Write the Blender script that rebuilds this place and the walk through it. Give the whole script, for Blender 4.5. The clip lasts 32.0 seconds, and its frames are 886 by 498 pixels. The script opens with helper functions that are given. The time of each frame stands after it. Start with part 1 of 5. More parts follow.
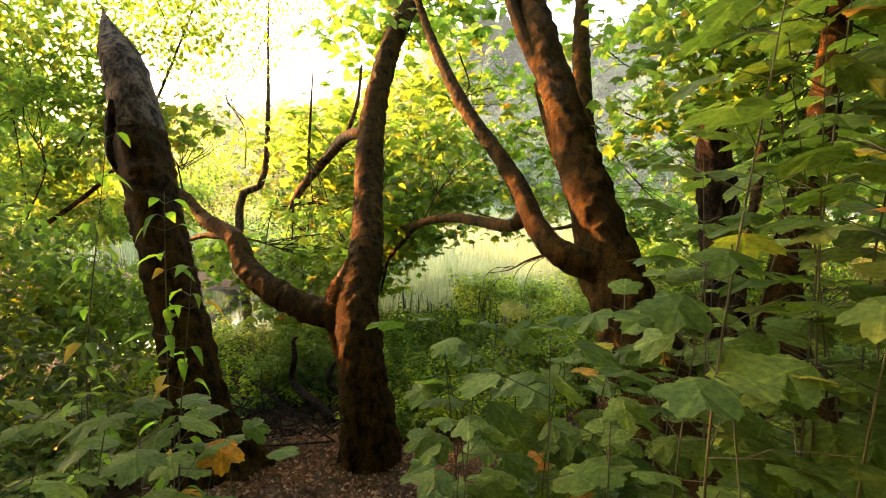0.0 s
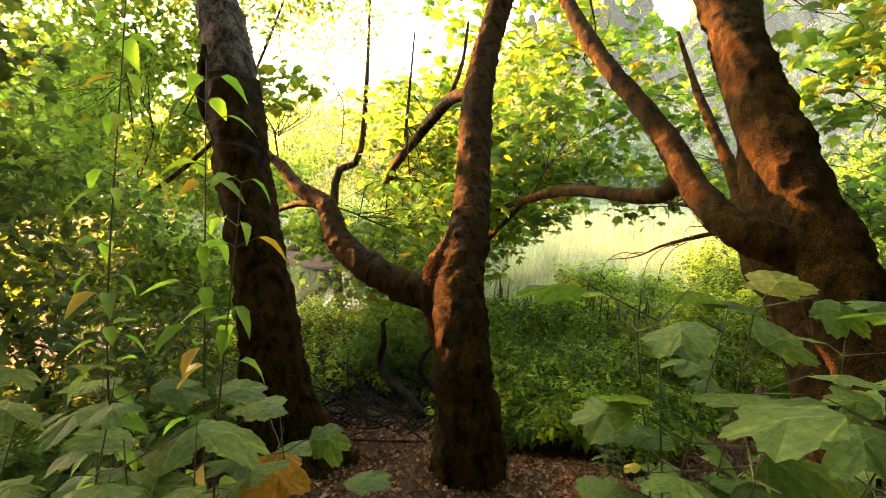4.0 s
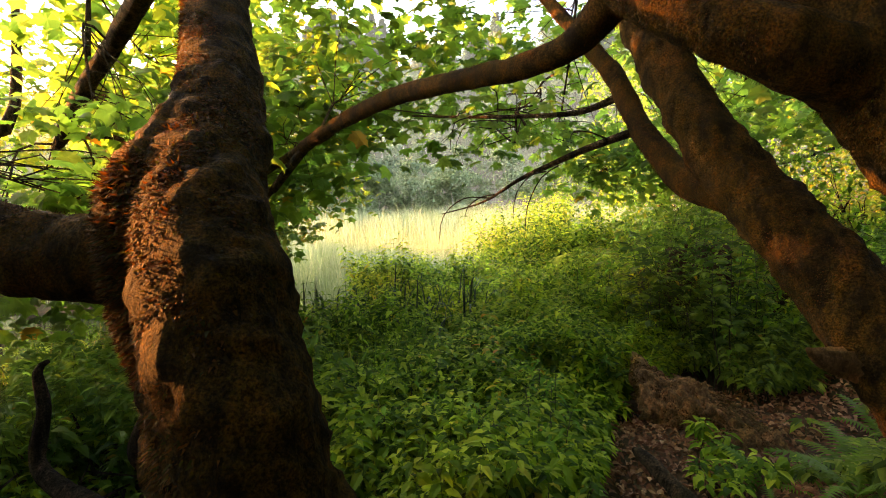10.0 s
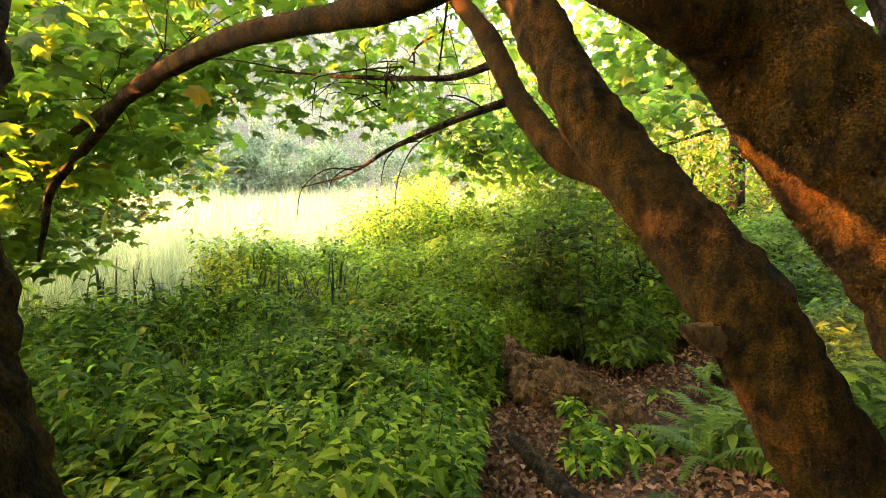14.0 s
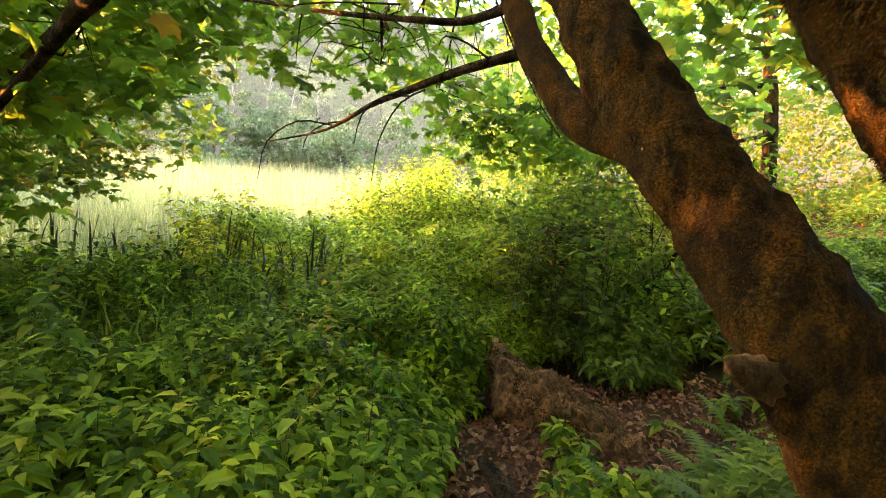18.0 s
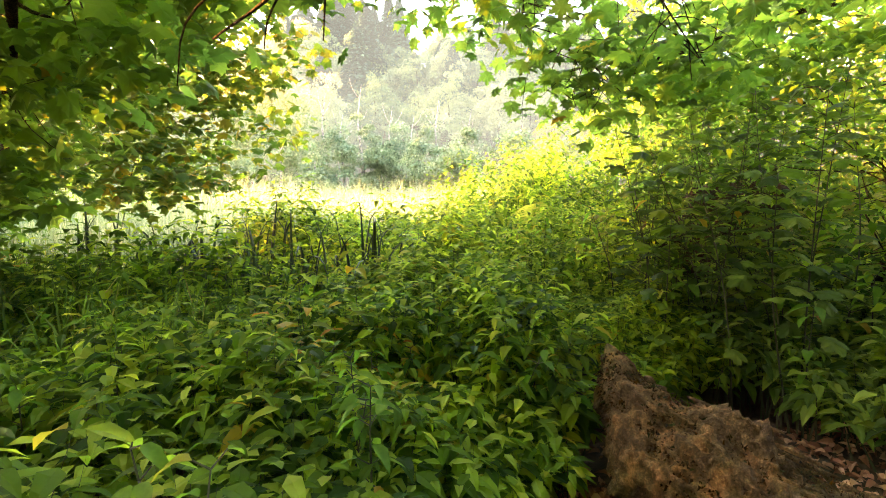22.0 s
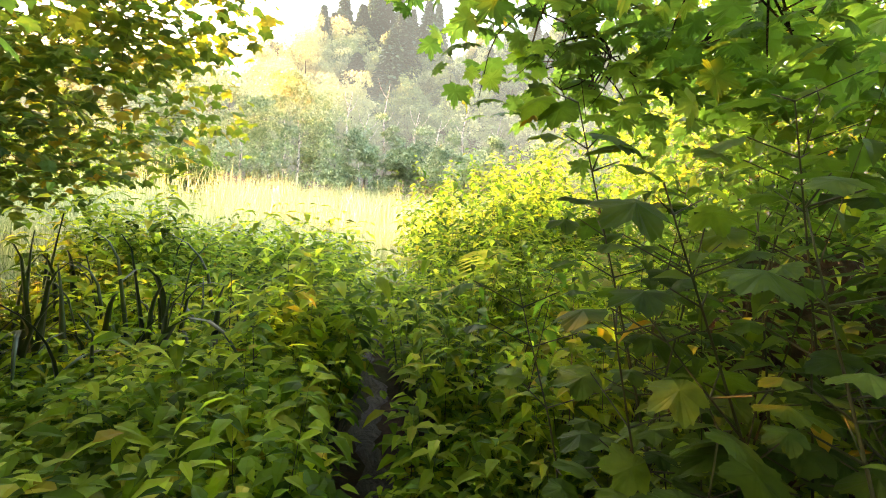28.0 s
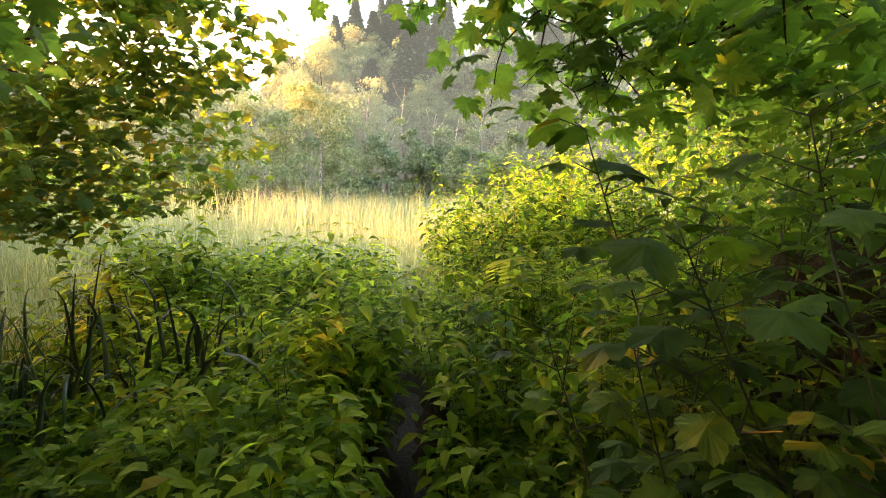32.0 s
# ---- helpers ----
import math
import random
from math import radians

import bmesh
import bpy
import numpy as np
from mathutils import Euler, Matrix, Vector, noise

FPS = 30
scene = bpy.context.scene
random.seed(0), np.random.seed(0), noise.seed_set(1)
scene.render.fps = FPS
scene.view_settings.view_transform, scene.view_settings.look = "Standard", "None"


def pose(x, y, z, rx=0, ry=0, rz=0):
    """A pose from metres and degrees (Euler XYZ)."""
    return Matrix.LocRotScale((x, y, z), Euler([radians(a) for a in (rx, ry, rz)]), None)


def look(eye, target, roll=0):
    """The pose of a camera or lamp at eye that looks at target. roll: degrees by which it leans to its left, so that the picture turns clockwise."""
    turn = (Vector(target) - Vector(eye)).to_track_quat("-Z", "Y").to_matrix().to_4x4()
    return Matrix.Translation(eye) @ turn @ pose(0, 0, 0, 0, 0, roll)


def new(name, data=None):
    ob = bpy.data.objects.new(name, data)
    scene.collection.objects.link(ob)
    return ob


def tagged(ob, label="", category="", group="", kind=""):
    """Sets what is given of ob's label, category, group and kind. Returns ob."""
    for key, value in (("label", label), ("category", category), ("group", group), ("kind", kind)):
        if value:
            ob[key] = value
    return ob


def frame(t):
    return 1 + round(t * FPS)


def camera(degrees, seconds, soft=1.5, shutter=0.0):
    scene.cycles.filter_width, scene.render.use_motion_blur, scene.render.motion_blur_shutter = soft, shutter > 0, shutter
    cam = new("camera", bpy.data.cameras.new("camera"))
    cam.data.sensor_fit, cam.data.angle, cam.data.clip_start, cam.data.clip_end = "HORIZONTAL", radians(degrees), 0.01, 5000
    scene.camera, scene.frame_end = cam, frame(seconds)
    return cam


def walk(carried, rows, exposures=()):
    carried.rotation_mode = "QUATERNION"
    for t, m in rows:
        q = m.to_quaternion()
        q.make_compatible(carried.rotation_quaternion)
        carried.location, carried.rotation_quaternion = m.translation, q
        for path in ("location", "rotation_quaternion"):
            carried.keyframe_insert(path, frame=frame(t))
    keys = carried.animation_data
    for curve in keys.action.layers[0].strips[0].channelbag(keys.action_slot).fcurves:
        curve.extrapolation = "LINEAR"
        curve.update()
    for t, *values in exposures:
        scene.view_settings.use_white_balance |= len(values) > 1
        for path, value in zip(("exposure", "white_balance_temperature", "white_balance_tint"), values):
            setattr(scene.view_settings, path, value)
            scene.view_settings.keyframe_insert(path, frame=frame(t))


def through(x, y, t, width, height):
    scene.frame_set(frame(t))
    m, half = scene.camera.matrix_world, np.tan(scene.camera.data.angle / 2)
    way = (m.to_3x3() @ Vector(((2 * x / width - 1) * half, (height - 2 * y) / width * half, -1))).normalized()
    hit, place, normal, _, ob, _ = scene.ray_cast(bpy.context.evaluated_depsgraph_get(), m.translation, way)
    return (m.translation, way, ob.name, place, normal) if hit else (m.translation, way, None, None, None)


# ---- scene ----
cam = camera(85.8, 32.0, 1.0)
METRES, EYE, TILT, LEAN, TURN = 8.0, 1.5, -7.0, 0.0, 0.0
ROWS = [
    (0.0, 0.0, 0.0, 0.0, -0.0, 0.0, -0.0),
    (0.5, -0.0045, 0.0146, -0.0023, 8.48, 0.06, 0.49),
    (1.0, -0.0046, 0.0338, -0.0049, 11.78, 0.36, -0.81),
    (1.5, -0.0083, 0.0444, -0.0099, 7.31, 1.6, -2.05),
    (2.0, -0.0104, 0.0484, -0.0122, 4.63, 1.41, -0.67),
    (2.5, -0.0136, 0.0509, -0.0106, 4.67, 0.78, -1.72),
    (3.0, -0.0205, 0.0627, -0.0136, 10.97, -1.55, -3.01),
    (3.5, -0.0266, 0.0825, -0.0183, 17.26, -1.86, -2.04),
    (4.0, -0.0343, 0.0991, -0.0243, 10.42, -1.02, -2.47),
    (4.5, -0.0391, 0.1167, -0.03, 9.28, -2.26, -0.28),
    (6.5, -0.0584, 0.207, -0.0547, 4.81, 1.13, -0.33),
    (7.0, -0.065, 0.2304, -0.0614, -2.17, 1.11, 0.1),
    (7.5, -0.069, 0.2521, -0.0698, -1.96, 1.38, 1.27),
    (8.0, -0.0748, 0.2732, -0.0758, -9.64, 0.21, 0.89),
    (8.5, -0.0751, 0.2987, -0.0825, -12.28, -0.73, 2.34),
    (9.0, -0.0765, 0.3233, -0.0862, -19.15, 0.44, 0.94),
    (9.5, -0.0781, 0.347, -0.0895, -22.06, 1.47, 2.66),
    (10.0, -0.0715, 0.3668, -0.0916, -17.61, 1.68, 3.72),
    (10.5, -0.0637, 0.3807, -0.0911, -26.54, 1.63, 1.89),
    (11.0, -0.0591, 0.3934, -0.0868, -33.56, 1.5, 1.09),
    (11.5, -0.0546, 0.4, -0.0876, -34.9, 2.89, 2.65),
    (12.0, -0.0462, 0.4006, -0.0976, -33.48, 2.38, 5.28),
    (12.5, -0.0397, 0.3993, -0.0987, -41.82, -2.0, 3.89),
    (13.0, -0.0379, 0.4032, -0.0981, -46.48, -0.43, 2.07),
    (13.5, -0.0408, 0.4058, -0.0978, -40.09, 0.25, 2.88),
    (14.0, -0.0439, 0.4058, -0.0978, -32.1, -0.95, 3.95),
    (14.5, -0.0459, 0.407, -0.0972, -28.96, -0.68, 3.94),
    (16.5, -0.0453, 0.4252, -0.0994, -27.75, -1.02, 3.9),
    (17.0, -0.0297, 0.4296, -0.1029, -26.12, -2.14, 5.39),
    (17.5, -0.0092, 0.4351, -0.1054, -24.78, -2.54, 2.02),
    (18.0, 0.0048, 0.451, -0.1079, -31.07, -1.71, -1.91),
    (18.5, 0.022, 0.4697, -0.1175, -32.45, -0.43, 1.56),
    (19.0, 0.0446, 0.49, -0.1265, -30.8, 1.75, 5.85),
    (19.5, 0.0632, 0.5107, -0.1325, -34.94, 1.09, 5.23),
    (20.0, 0.081, 0.5278, -0.1381, -28.11, 1.17, 3.63),
    (20.5, 0.094, 0.543, -0.1439, -27.4, -0.29, 1.06),
    (21.0, 0.1006, 0.5562, -0.1488, -28.42, 0.96, 1.4),
    (21.5, 0.1079, 0.5677, -0.1525, -21.22, 0.3, 2.53),
    (22.0, 0.1201, 0.5769, -0.1508, -15.76, 0.89, 1.54),
    (22.5, 0.1262, 0.5867, -0.1524, -14.93, 1.45, -1.17),
    (23.0, 0.1265, 0.6034, -0.1554, -22.24, -0.21, -1.13),
    (23.5, 0.1235, 0.6165, -0.1585, -23.18, 0.45, 1.32),
    (24.0, 0.1299, 0.627, -0.1632, -18.39, -1.06, 5.5),
    (24.5, 0.1549, 0.6484, -0.1586, -14.42, -1.8, 5.54),
    (25.0, 0.1734, 0.6624, -0.1522, -25.08, 4.71, -1.4),
    (25.5, 0.1911, 0.6794, -0.1512, -31.63, 4.8, -1.81),
    (27.5, 0.2646, 0.7369, -0.1083, -21.39, 1.32, -5.53),
    (28.0, 0.2684, 0.7506, -0.1025, -12.87, 1.62, -3.46),
    (28.5, 0.2701, 0.7507, -0.0978, -6.48, 4.16, 2.1),
    (29.0, 0.2703, 0.75, -0.0937, -5.56, 3.06, 1.12),
    (29.5, 0.2701, 0.7496, -0.0903, -6.02, 4.31, -0.66),
    (30.0, 0.2709, 0.7488, -0.0902, -6.25, 3.8, 0.22),
    (30.5, 0.2712, 0.7479, -0.09, -6.05, 3.12, -0.03),
    (31.0, 0.272, 0.7467, -0.0908, -4.75, 1.32, 1.0),
    (31.5, 0.2738, 0.7472, -0.0919, -9.08, 0.67, 2.68),
    (32.0, 0.271, 0.7489, -0.0919, -9.55, 1.37, 0.63),
]
walk(cam, [(t, pose(0, 0, EYE, TILT, LEAN, TURN) @ pose(METRES * x, METRES * y, METRES * z, 90 + pitch, roll, yaw)) for t, x, y, z, yaw, pitch, roll in ROWS],
     [(0.0, 4.6, 7100, 21), (4.0, 4.72, 7100, 21), (6.8, 4.72, 7100, 21), (9.0, 4.35, 7200, 21), (11.0, 4.35, 7200, 20), (13.0, 5.85, 7200, 19), (14.5, 5.05, 7200, 19), (18.0, 4.9, 7200, 19), (21.0, 5.2, 7200, 19), (25.0, 5.35, 7200, 19), (28.0, 4.85, 7200, 19), (30.0, 3.95, 7200, 19), (32.0, 4.05, 7200, 19)])

# ---------------------------------------------------------------- light
SUN_AZ, SUN_EL = -56.0, 10.0          # degrees from +y towards +x, and above the horizon
world = bpy.data.worlds.new("sky")
scene.world = world
world.use_nodes = True
wn = world.node_tree.nodes
sky = wn.new("ShaderNodeTexSky")
sky.sky_type, sky.sun_disc = "NISHITA", False
sky.sun_elevation, sky.sun_rotation = radians(SUN_EL), radians(SUN_AZ % 360)
sky.air_density, sky.dust_density, sky.ozone_density = 1.0, 6.0, 1.0
world.node_tree.links.new(sky.outputs[0], wn["Background"].inputs[0])
wn["Background"].inputs[1].default_value = 0.15
sun = new("sun", bpy.data.lights.new("sun", "SUN"))
sun.data.energy, sun.data.angle, sun.data.color = 2.8, radians(0.5), (1.0, 0.38, 0.09)
sdir = Vector((math.sin(radians(SUN_AZ)) * math.cos(radians(SUN_EL)), math.cos(radians(SUN_AZ)) * math.cos(radians(SUN_EL)), math.sin(radians(SUN_EL))))
sun.matrix_basis = look(sdir * 60, (0, 0, 0))

# ---------------------------------------------------------------- materials
rng = np.random.default_rng(11)


class Nodes:
    """A node material under construction."""

    def __init__(self, name):
        self.mat = bpy.data.materials.new(name)
        self.mat.use_nodes = True
        self.t = self.mat.node_tree
        self.bsdf = self.t.nodes["Principled BSDF"]
        self.out = self.t.nodes["Material Output"]

    def add(self, kind, **values):
        n = self.t.nodes.new("ShaderNode" + kind)
        for k, v in values.items():
            if k in n.inputs:
                n.inputs[k].default_value = v
        return n

    def link(self, a, b):
        self.t.links.new(a, b)

    def noise(self, scale, detail=4.0, coords=None, rough=0.6):
        n = self.add("TexNoise", Scale=scale, Detail=detail, Roughness=rough)
        if coords is not None:
            self.link(coords, n.inputs["Vector"])
        return n.outputs["Fac"]

    def ramp(self, fac, *stops):
        r = self.add("ValToRGB")
        el = r.color_ramp.elements
        while len(el) < len(stops):
            el.new(0.5)
        for e, (p, c) in zip(el, stops):
            e.position, e.color = p, (*c, 1)
        self.link(fac, r.inputs[0])
        return r.outputs[0]

    def mix(self, fac, a, b, blend="MIX"):
        m = self.t.nodes.new("ShaderNodeMix")
        m.data_type, m.blend_type = "RGBA", blend
        for sock, v in ((m.inputs[0], fac), (m.inputs[6], a), (m.inputs[7], b)):
            if isinstance(v, (int, float)):
                sock.default_value = v
            elif isinstance(v, tuple):
                sock.default_value = (*v, 1)
            else:
                self.link(v, sock)
        return m.outputs[2]

    def bump(self, height, strength=0.4, distance=0.02):
        b = self.add("Bump", Strength=strength, Distance=distance)
        self.link(height, b.inputs["Height"])
        self.link(b.outputs[0], self.bsdf.inputs["Normal"])
        return b.outputs[0]

    def colour(self, c, rough=0.8, spec=0.3):
        if isinstance(c, tuple):
            self.bsdf.inputs["Base Color"].default_value = (*c, 1)
        else:
            self.link(c, self.bsdf.inputs["Base Color"])
        self.bsdf.inputs["Roughness"].default_value = rough
        self.bsdf.inputs["Specular IOR Level"].default_value = spec
        return self.mat


def leaf_material(name, stops, through, single=False, glow=0.46, rough=0.48, veins=False, patch=1.3, spec=0.16):
    """Leaves: a colour for each leaf out of stops, light passing through with the colour multiplied by through."""
    k = Nodes(name)
    if single:
        rnd = k.add("ObjectInfo").outputs["Random"]
    else:
        rnd = k.add("NewGeometry").outputs["Random Per Island"]
    c = k.ramp(rnd, *stops)
    pos = k.add("TexCoord").outputs["Object"]
    c = k.mix(k.ramp(k.noise(9.0 if veins else patch, 3, pos), (0.3, (0, 0, 0)), (0.7, (1, 1, 1))), k.mix(1.0, c, (0.62, 0.66, 0.7), "MULTIPLY"), k.mix(1.0, c, (1.35, 1.28, 1.1), "MULTIPLY"))
    if veins:
        sep = k.add("SeparateXYZ")
        k.link(pos, sep.inputs[0])
        ang = k.add("Math")
        ang.operation = "ARCTAN2"
        k.link(sep.outputs[0], ang.inputs[0])
        k.link(sep.outputs[1], ang.inputs[1])
        mul = k.add("Math")
        mul.operation = "MULTIPLY"
        mul.inputs[1].default_value = 6.9
        k.link(ang.outputs[0], mul.inputs[0])
        cs = k.add("Math")
        cs.operation = "COSINE"
        k.link(mul.outputs[0], cs.inputs[0])
        v = k.ramp(cs.outputs[0], (0.90, (0, 0, 0)), (0.995, (1, 1, 1)))
        c = k.mix(v, c, k.mix(1.0, c, (1.5, 1.4, 1.2), "MULTIPLY"))
        k.bump(k.mix(0.5, k.noise(40.0, 2, pos), v), 0.35, 0.01)
    c = k.mix(1.0, c, (1.03, 1.0, 1.12), "MULTIPLY")
    k.colour(c, rough, spec)
    tr = k.add("BsdfTranslucent")
    k.link(k.mix(1.0, c, through, "MULTIPLY"), tr.inputs[0])
    m = k.add("MixShader")
    m.inputs[0].default_value = glow
    k.link(k.bsdf.outputs[0], m.inputs[1])
    k.link(tr.outputs[0], m.inputs[2])
    k.link(m.outputs[0], k.out.inputs[0])
    return k.mat


GREENS = ((0.0, (0.05, 0.105, 0.026)), (0.5, (0.095, 0.175, 0.04)), (0.97, (0.14, 0.22, 0.045)), (0.99, (0.24, 0.24, 0.04)), (1.0, (0.26, 0.14, 0.03)))
FRESH = ((0.0, (0.02, 0.055, 0.008)), (0.35, (0.075, 0.15, 0.018)), (0.7, (0.17, 0.27, 0.03)), (0.97, (0.33, 0.42, 0.06)), (1.0, (0.36, 0.32, 0.05)))
GOLD = ((0.0, (0.06, 0.12, 0.028)), (0.5, (0.11, 0.165, 0.034)), (0.88, (0.17, 0.20, 0.035)), (1.0, (0.27, 0.20, 0.03)))
DARKS = ((0.0, (0.03, 0.06, 0.022)), (0.6, (0.052, 0.10, 0.03)), (1.0, (0.09, 0.14, 0.035)))
THRU = (2.3, 2.4, 1.15)
M_MAPLE = leaf_material("maple_leaf_green", GREENS, THRU, glow=0.6)
M_FRESH = leaf_material("fresh_leaf_green", FRESH, THRU, glow=0.5, spec=0.1)
M_GOLD = leaf_material("turning_leaf", GOLD, (1.7, 1.9, 0.8), glow=0.5)
# herbs under open sky: the brighter light is put into the leaf colour
M_LIT_HERB = leaf_material("lit_herb_leaf", ((0.0, (0.04, 0.085, 0.01)), (0.4, (0.15, 0.25, 0.028)), (0.95, (0.36, 0.44, 0.06)), (1.0, (0.34, 0.3, 0.05))), THRU, glow=0.5, spec=0.1)
# herbs under the trees: the shade is put into the leaf colour
M_SHADED_HERB = leaf_material("shaded_herb_leaf", ((0.0, (0.03, 0.065, 0.014)), (0.5, (0.095, 0.165, 0.03)), (1.0, (0.2, 0.28, 0.05))), THRU, glow=0.45, rough=0.5, spec=0.14)
# thicket standing against the light: its shaded side is put into the colour
M_THICKET = leaf_material("shaded_thicket_leaf", ((0.0, (0.035, 0.075, 0.016)), (0.6, (0.085, 0.15, 0.026)), (1.0, (0.15, 0.22, 0.032))), THRU, True, 0.4, 0.55)
M_TURNED = leaf_material("yellowing_herb_leaf", ((0.0, (0.12, 0.2, 0.03)), (0.55, (0.24, 0.27, 0.03)), (0.92, (0.42, 0.32, 0.03)), (1.0, (0.4, 0.15, 0.03))), (1.5, 1.5, 0.8), glow=0.5)
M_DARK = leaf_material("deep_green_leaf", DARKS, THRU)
M_BIG = leaf_material("broad_leaf", ((0.0, (0.046, 0.095, 0.022)), (0.6, (0.08, 0.14, 0.03)), (0.965, (0.1, 0.165, 0.036)), (0.985, (0.3, 0.27, 0.03)), (1.0, (0.28, 0.12, 0.03))), THRU, True, 0.35, 0.6, True, spec=0.12)
M_YELLOW = leaf_material("yellow_leaf", ((0.0, (0.42, 0.33, 0.04)), (1.0, (0.55, 0.36, 0.05))), (1.4, 1.3, 0.8), True, 0.4)
M_HERB = leaf_material("herb_leaf", ((0.0, (0.08, 0.18, 0.026)), (0.6, (0.12, 0.25, 0.034)), (0.97, (0.17, 0.29, 0.04)), (1.0, (0.30, 0.26, 0.03))), THRU, True, 0.5, 0.55)
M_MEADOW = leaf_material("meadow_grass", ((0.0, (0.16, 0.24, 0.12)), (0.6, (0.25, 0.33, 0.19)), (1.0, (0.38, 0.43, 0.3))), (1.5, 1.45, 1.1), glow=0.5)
M_GRASS = leaf_material("bank_grass", ((0.0, (0.05, 0.10, 0.025)), (0.8, (0.10, 0.16, 0.035)), (1.0, (0.24, 0.20, 0.07))), THRU)
M_REED = leaf_material("reed_blade", ((0.0, (0.04, 0.075, 0.04)), (1.0, (0.085, 0.13, 0.06))), (1.6, 1.6, 0.9), True, 0.2, 0.32, spec=0.35)
# far crowns: the haze of distance is put into these paler leaf colours
M_FARLEAF = leaf_material("hazed_foliage", ((0.0, (0.15, 0.22, 0.11)), (0.5, (0.25, 0.32, 0.17)), (1.0, (0.38, 0.43, 0.24))), (1.3, 1.3, 1.0), glow=0.4, patch=0.22)
M_HAZE = leaf_material("hazed_leafy_crown", ((0.0, (0.15, 0.21, 0.10)), (0.5, (0.25, 0.31, 0.15)), (1.0, (0.37, 0.41, 0.22))), (1.3, 1.3, 1.0), True, 0.4, patch=0.5)
M_FIR = leaf_material("far_fir", ((0.0, (0.03, 0.06, 0.036)), (0.6, (0.07, 0.12, 0.07)), (1.0, (0.13, 0.19, 0.1))), (1.0, 1.2, 1.0), True, 0.2, patch=0.4)
M_LITTER = leaf_material("dead_leaf", ((0.0, (0.13, 0.06, 0.035)), (0.6, (0.26, 0.14, 0.08)), (1.0, (0.44, 0.29, 0.18))), (1.1, 1.0, 0.8), glow=0.15, rough=0.7)
M_BRACKEN = leaf_material("bracken_frond", ((0.0, (0.10, 0.13, 0.03)), (0.6, (0.19, 0.20, 0.04)), (1.0, (0.30, 0.19, 0.06))), THRU)
M_FERN = leaf_material("fern_frond", ((0.0, (0.05, 0.12, 0.02)), (1.0, (0.10, 0.18, 0.03))), THRU)


def bark_material(name, moss, dark=(0.012, 0.008, 0.006), light=(0.066, 0.04, 0.025), mossy=(0.105, 0.042, 0.009), green=(0.026, 0.033, 0.008), deep=0.22, grit=0.36):
    k = Nodes(name)
    tc = k.add("TexCoord").outputs["Object"]
    mp = k.add("Mapping")
    mp.inputs["Scale"].default_value = (1, 1, 0.45)
    k.link(tc, mp.inputs[0])
    fine, broad = k.noise(34.0, 6, mp.outputs[0], 0.7), k.noise(3.2, 4, tc)
    c = k.ramp(fine, (0.3, dark), (0.72, light))
    m = k.mix(k.noise(70.0, 5, tc, 0.8), mossy, green)
    spread = k.ramp(broad, (0.62 - moss * 0.4, (0, 0, 0)), (0.78 - moss * 0.4, (1, 1, 1)))
    c = k.mix(spread, c, m)
    lichen = k.ramp(k.noise(9.0, 7, mp.outputs[0], 0.75), (0.66, (0, 0, 0)), (0.72, (1, 1, 1)))
    c = k.mix(lichen, c, (0.085, 0.06, 0.036))
    speck = k.noise(110.0, 4, tc, 0.7)
    c = k.mix(1.0, c, k.ramp(speck, (0.4, (grit, grit, grit)), (0.5, (0.8, 0.8, 0.8)), (0.6, (1.55 - grit * 0.5, 1.5 - grit * 0.5, 1.45 - grit * 0.5))), "MULTIPLY")
    lump = k.noise(22.0, 4, tc, 0.6)
    clump = k.noise(13.0, 5, mp.outputs[0], 0.65)
    c = k.mix(1.0, c, k.ramp(clump, (0.38, (deep, deep, deep)), (0.5, (0.85, 0.9, 0.8)), (0.62, (1.7, 1.45, 1.2))), "MULTIPLY")
    k.bump(k.mix(0.5, k.mix(0.6, fine, speck), k.mix(0.5, lump, clump)), 1.0, 0.1)
    return k.colour(c, 0.92, 0.12)


M_BARK = bark_material("mossy_maple_bark", 0.8, (0.006, 0.0035, 0.002), (0.034, 0.016, 0.007), (0.075, 0.028, 0.004), (0.034, 0.034, 0.006))
M_BARK_DRY = bark_material("dry_grey_bark", 0.12, (0.05, 0.04, 0.033), (0.25, 0.2, 0.16))
M_BARK_DARK = bark_material("fissured_dark_bark", 0.1, (0.008, 0.006, 0.005), (0.06, 0.045, 0.038))
M_SNAG = bark_material("bleached_wood", 0.0, (0.38, 0.35, 0.3), (0.62, 0.58, 0.52))
M_TWIG = bark_material("twig_bark", 0.2, (0.03, 0.022, 0.015), (0.11, 0.08, 0.05))
M_LOG = bark_material("rotten_log", 0.2, (0.12, 0.066, 0.036), (0.4, 0.25, 0.14), (0.3, 0.19, 0.08), (0.15, 0.15, 0.05), 0.55, 0.75)
M_MOSS = leaf_material("moss_tuft", ((0.0, (0.015, 0.01, 0.004)), (0.4, (0.036, 0.02, 0.005)), (0.7, (0.085, 0.036, 0.006)), (0.85, (0.035, 0.038, 0.008)), (1.0, (0.016, 0.022, 0.005))), (1.5, 1.2, 0.7), glow=0.3, rough=0.8)
k = Nodes("green_stem")
M_STEM = k.colour(k.ramp(k.noise(8.0), (0.3, (0.03, 0.05, 0.014)), (0.7, (0.08, 0.07, 0.03))), 0.6)
k = Nodes("forest_soil")
tc = k.add("TexCoord").outputs["Object"]
c = k.ramp(k.noise(14.0, 7, tc, 0.7), (0.3, (0.035, 0.022, 0.014)), (0.55, (0.085, 0.052, 0.032)), (0.75, (0.16, 0.105, 0.065)))
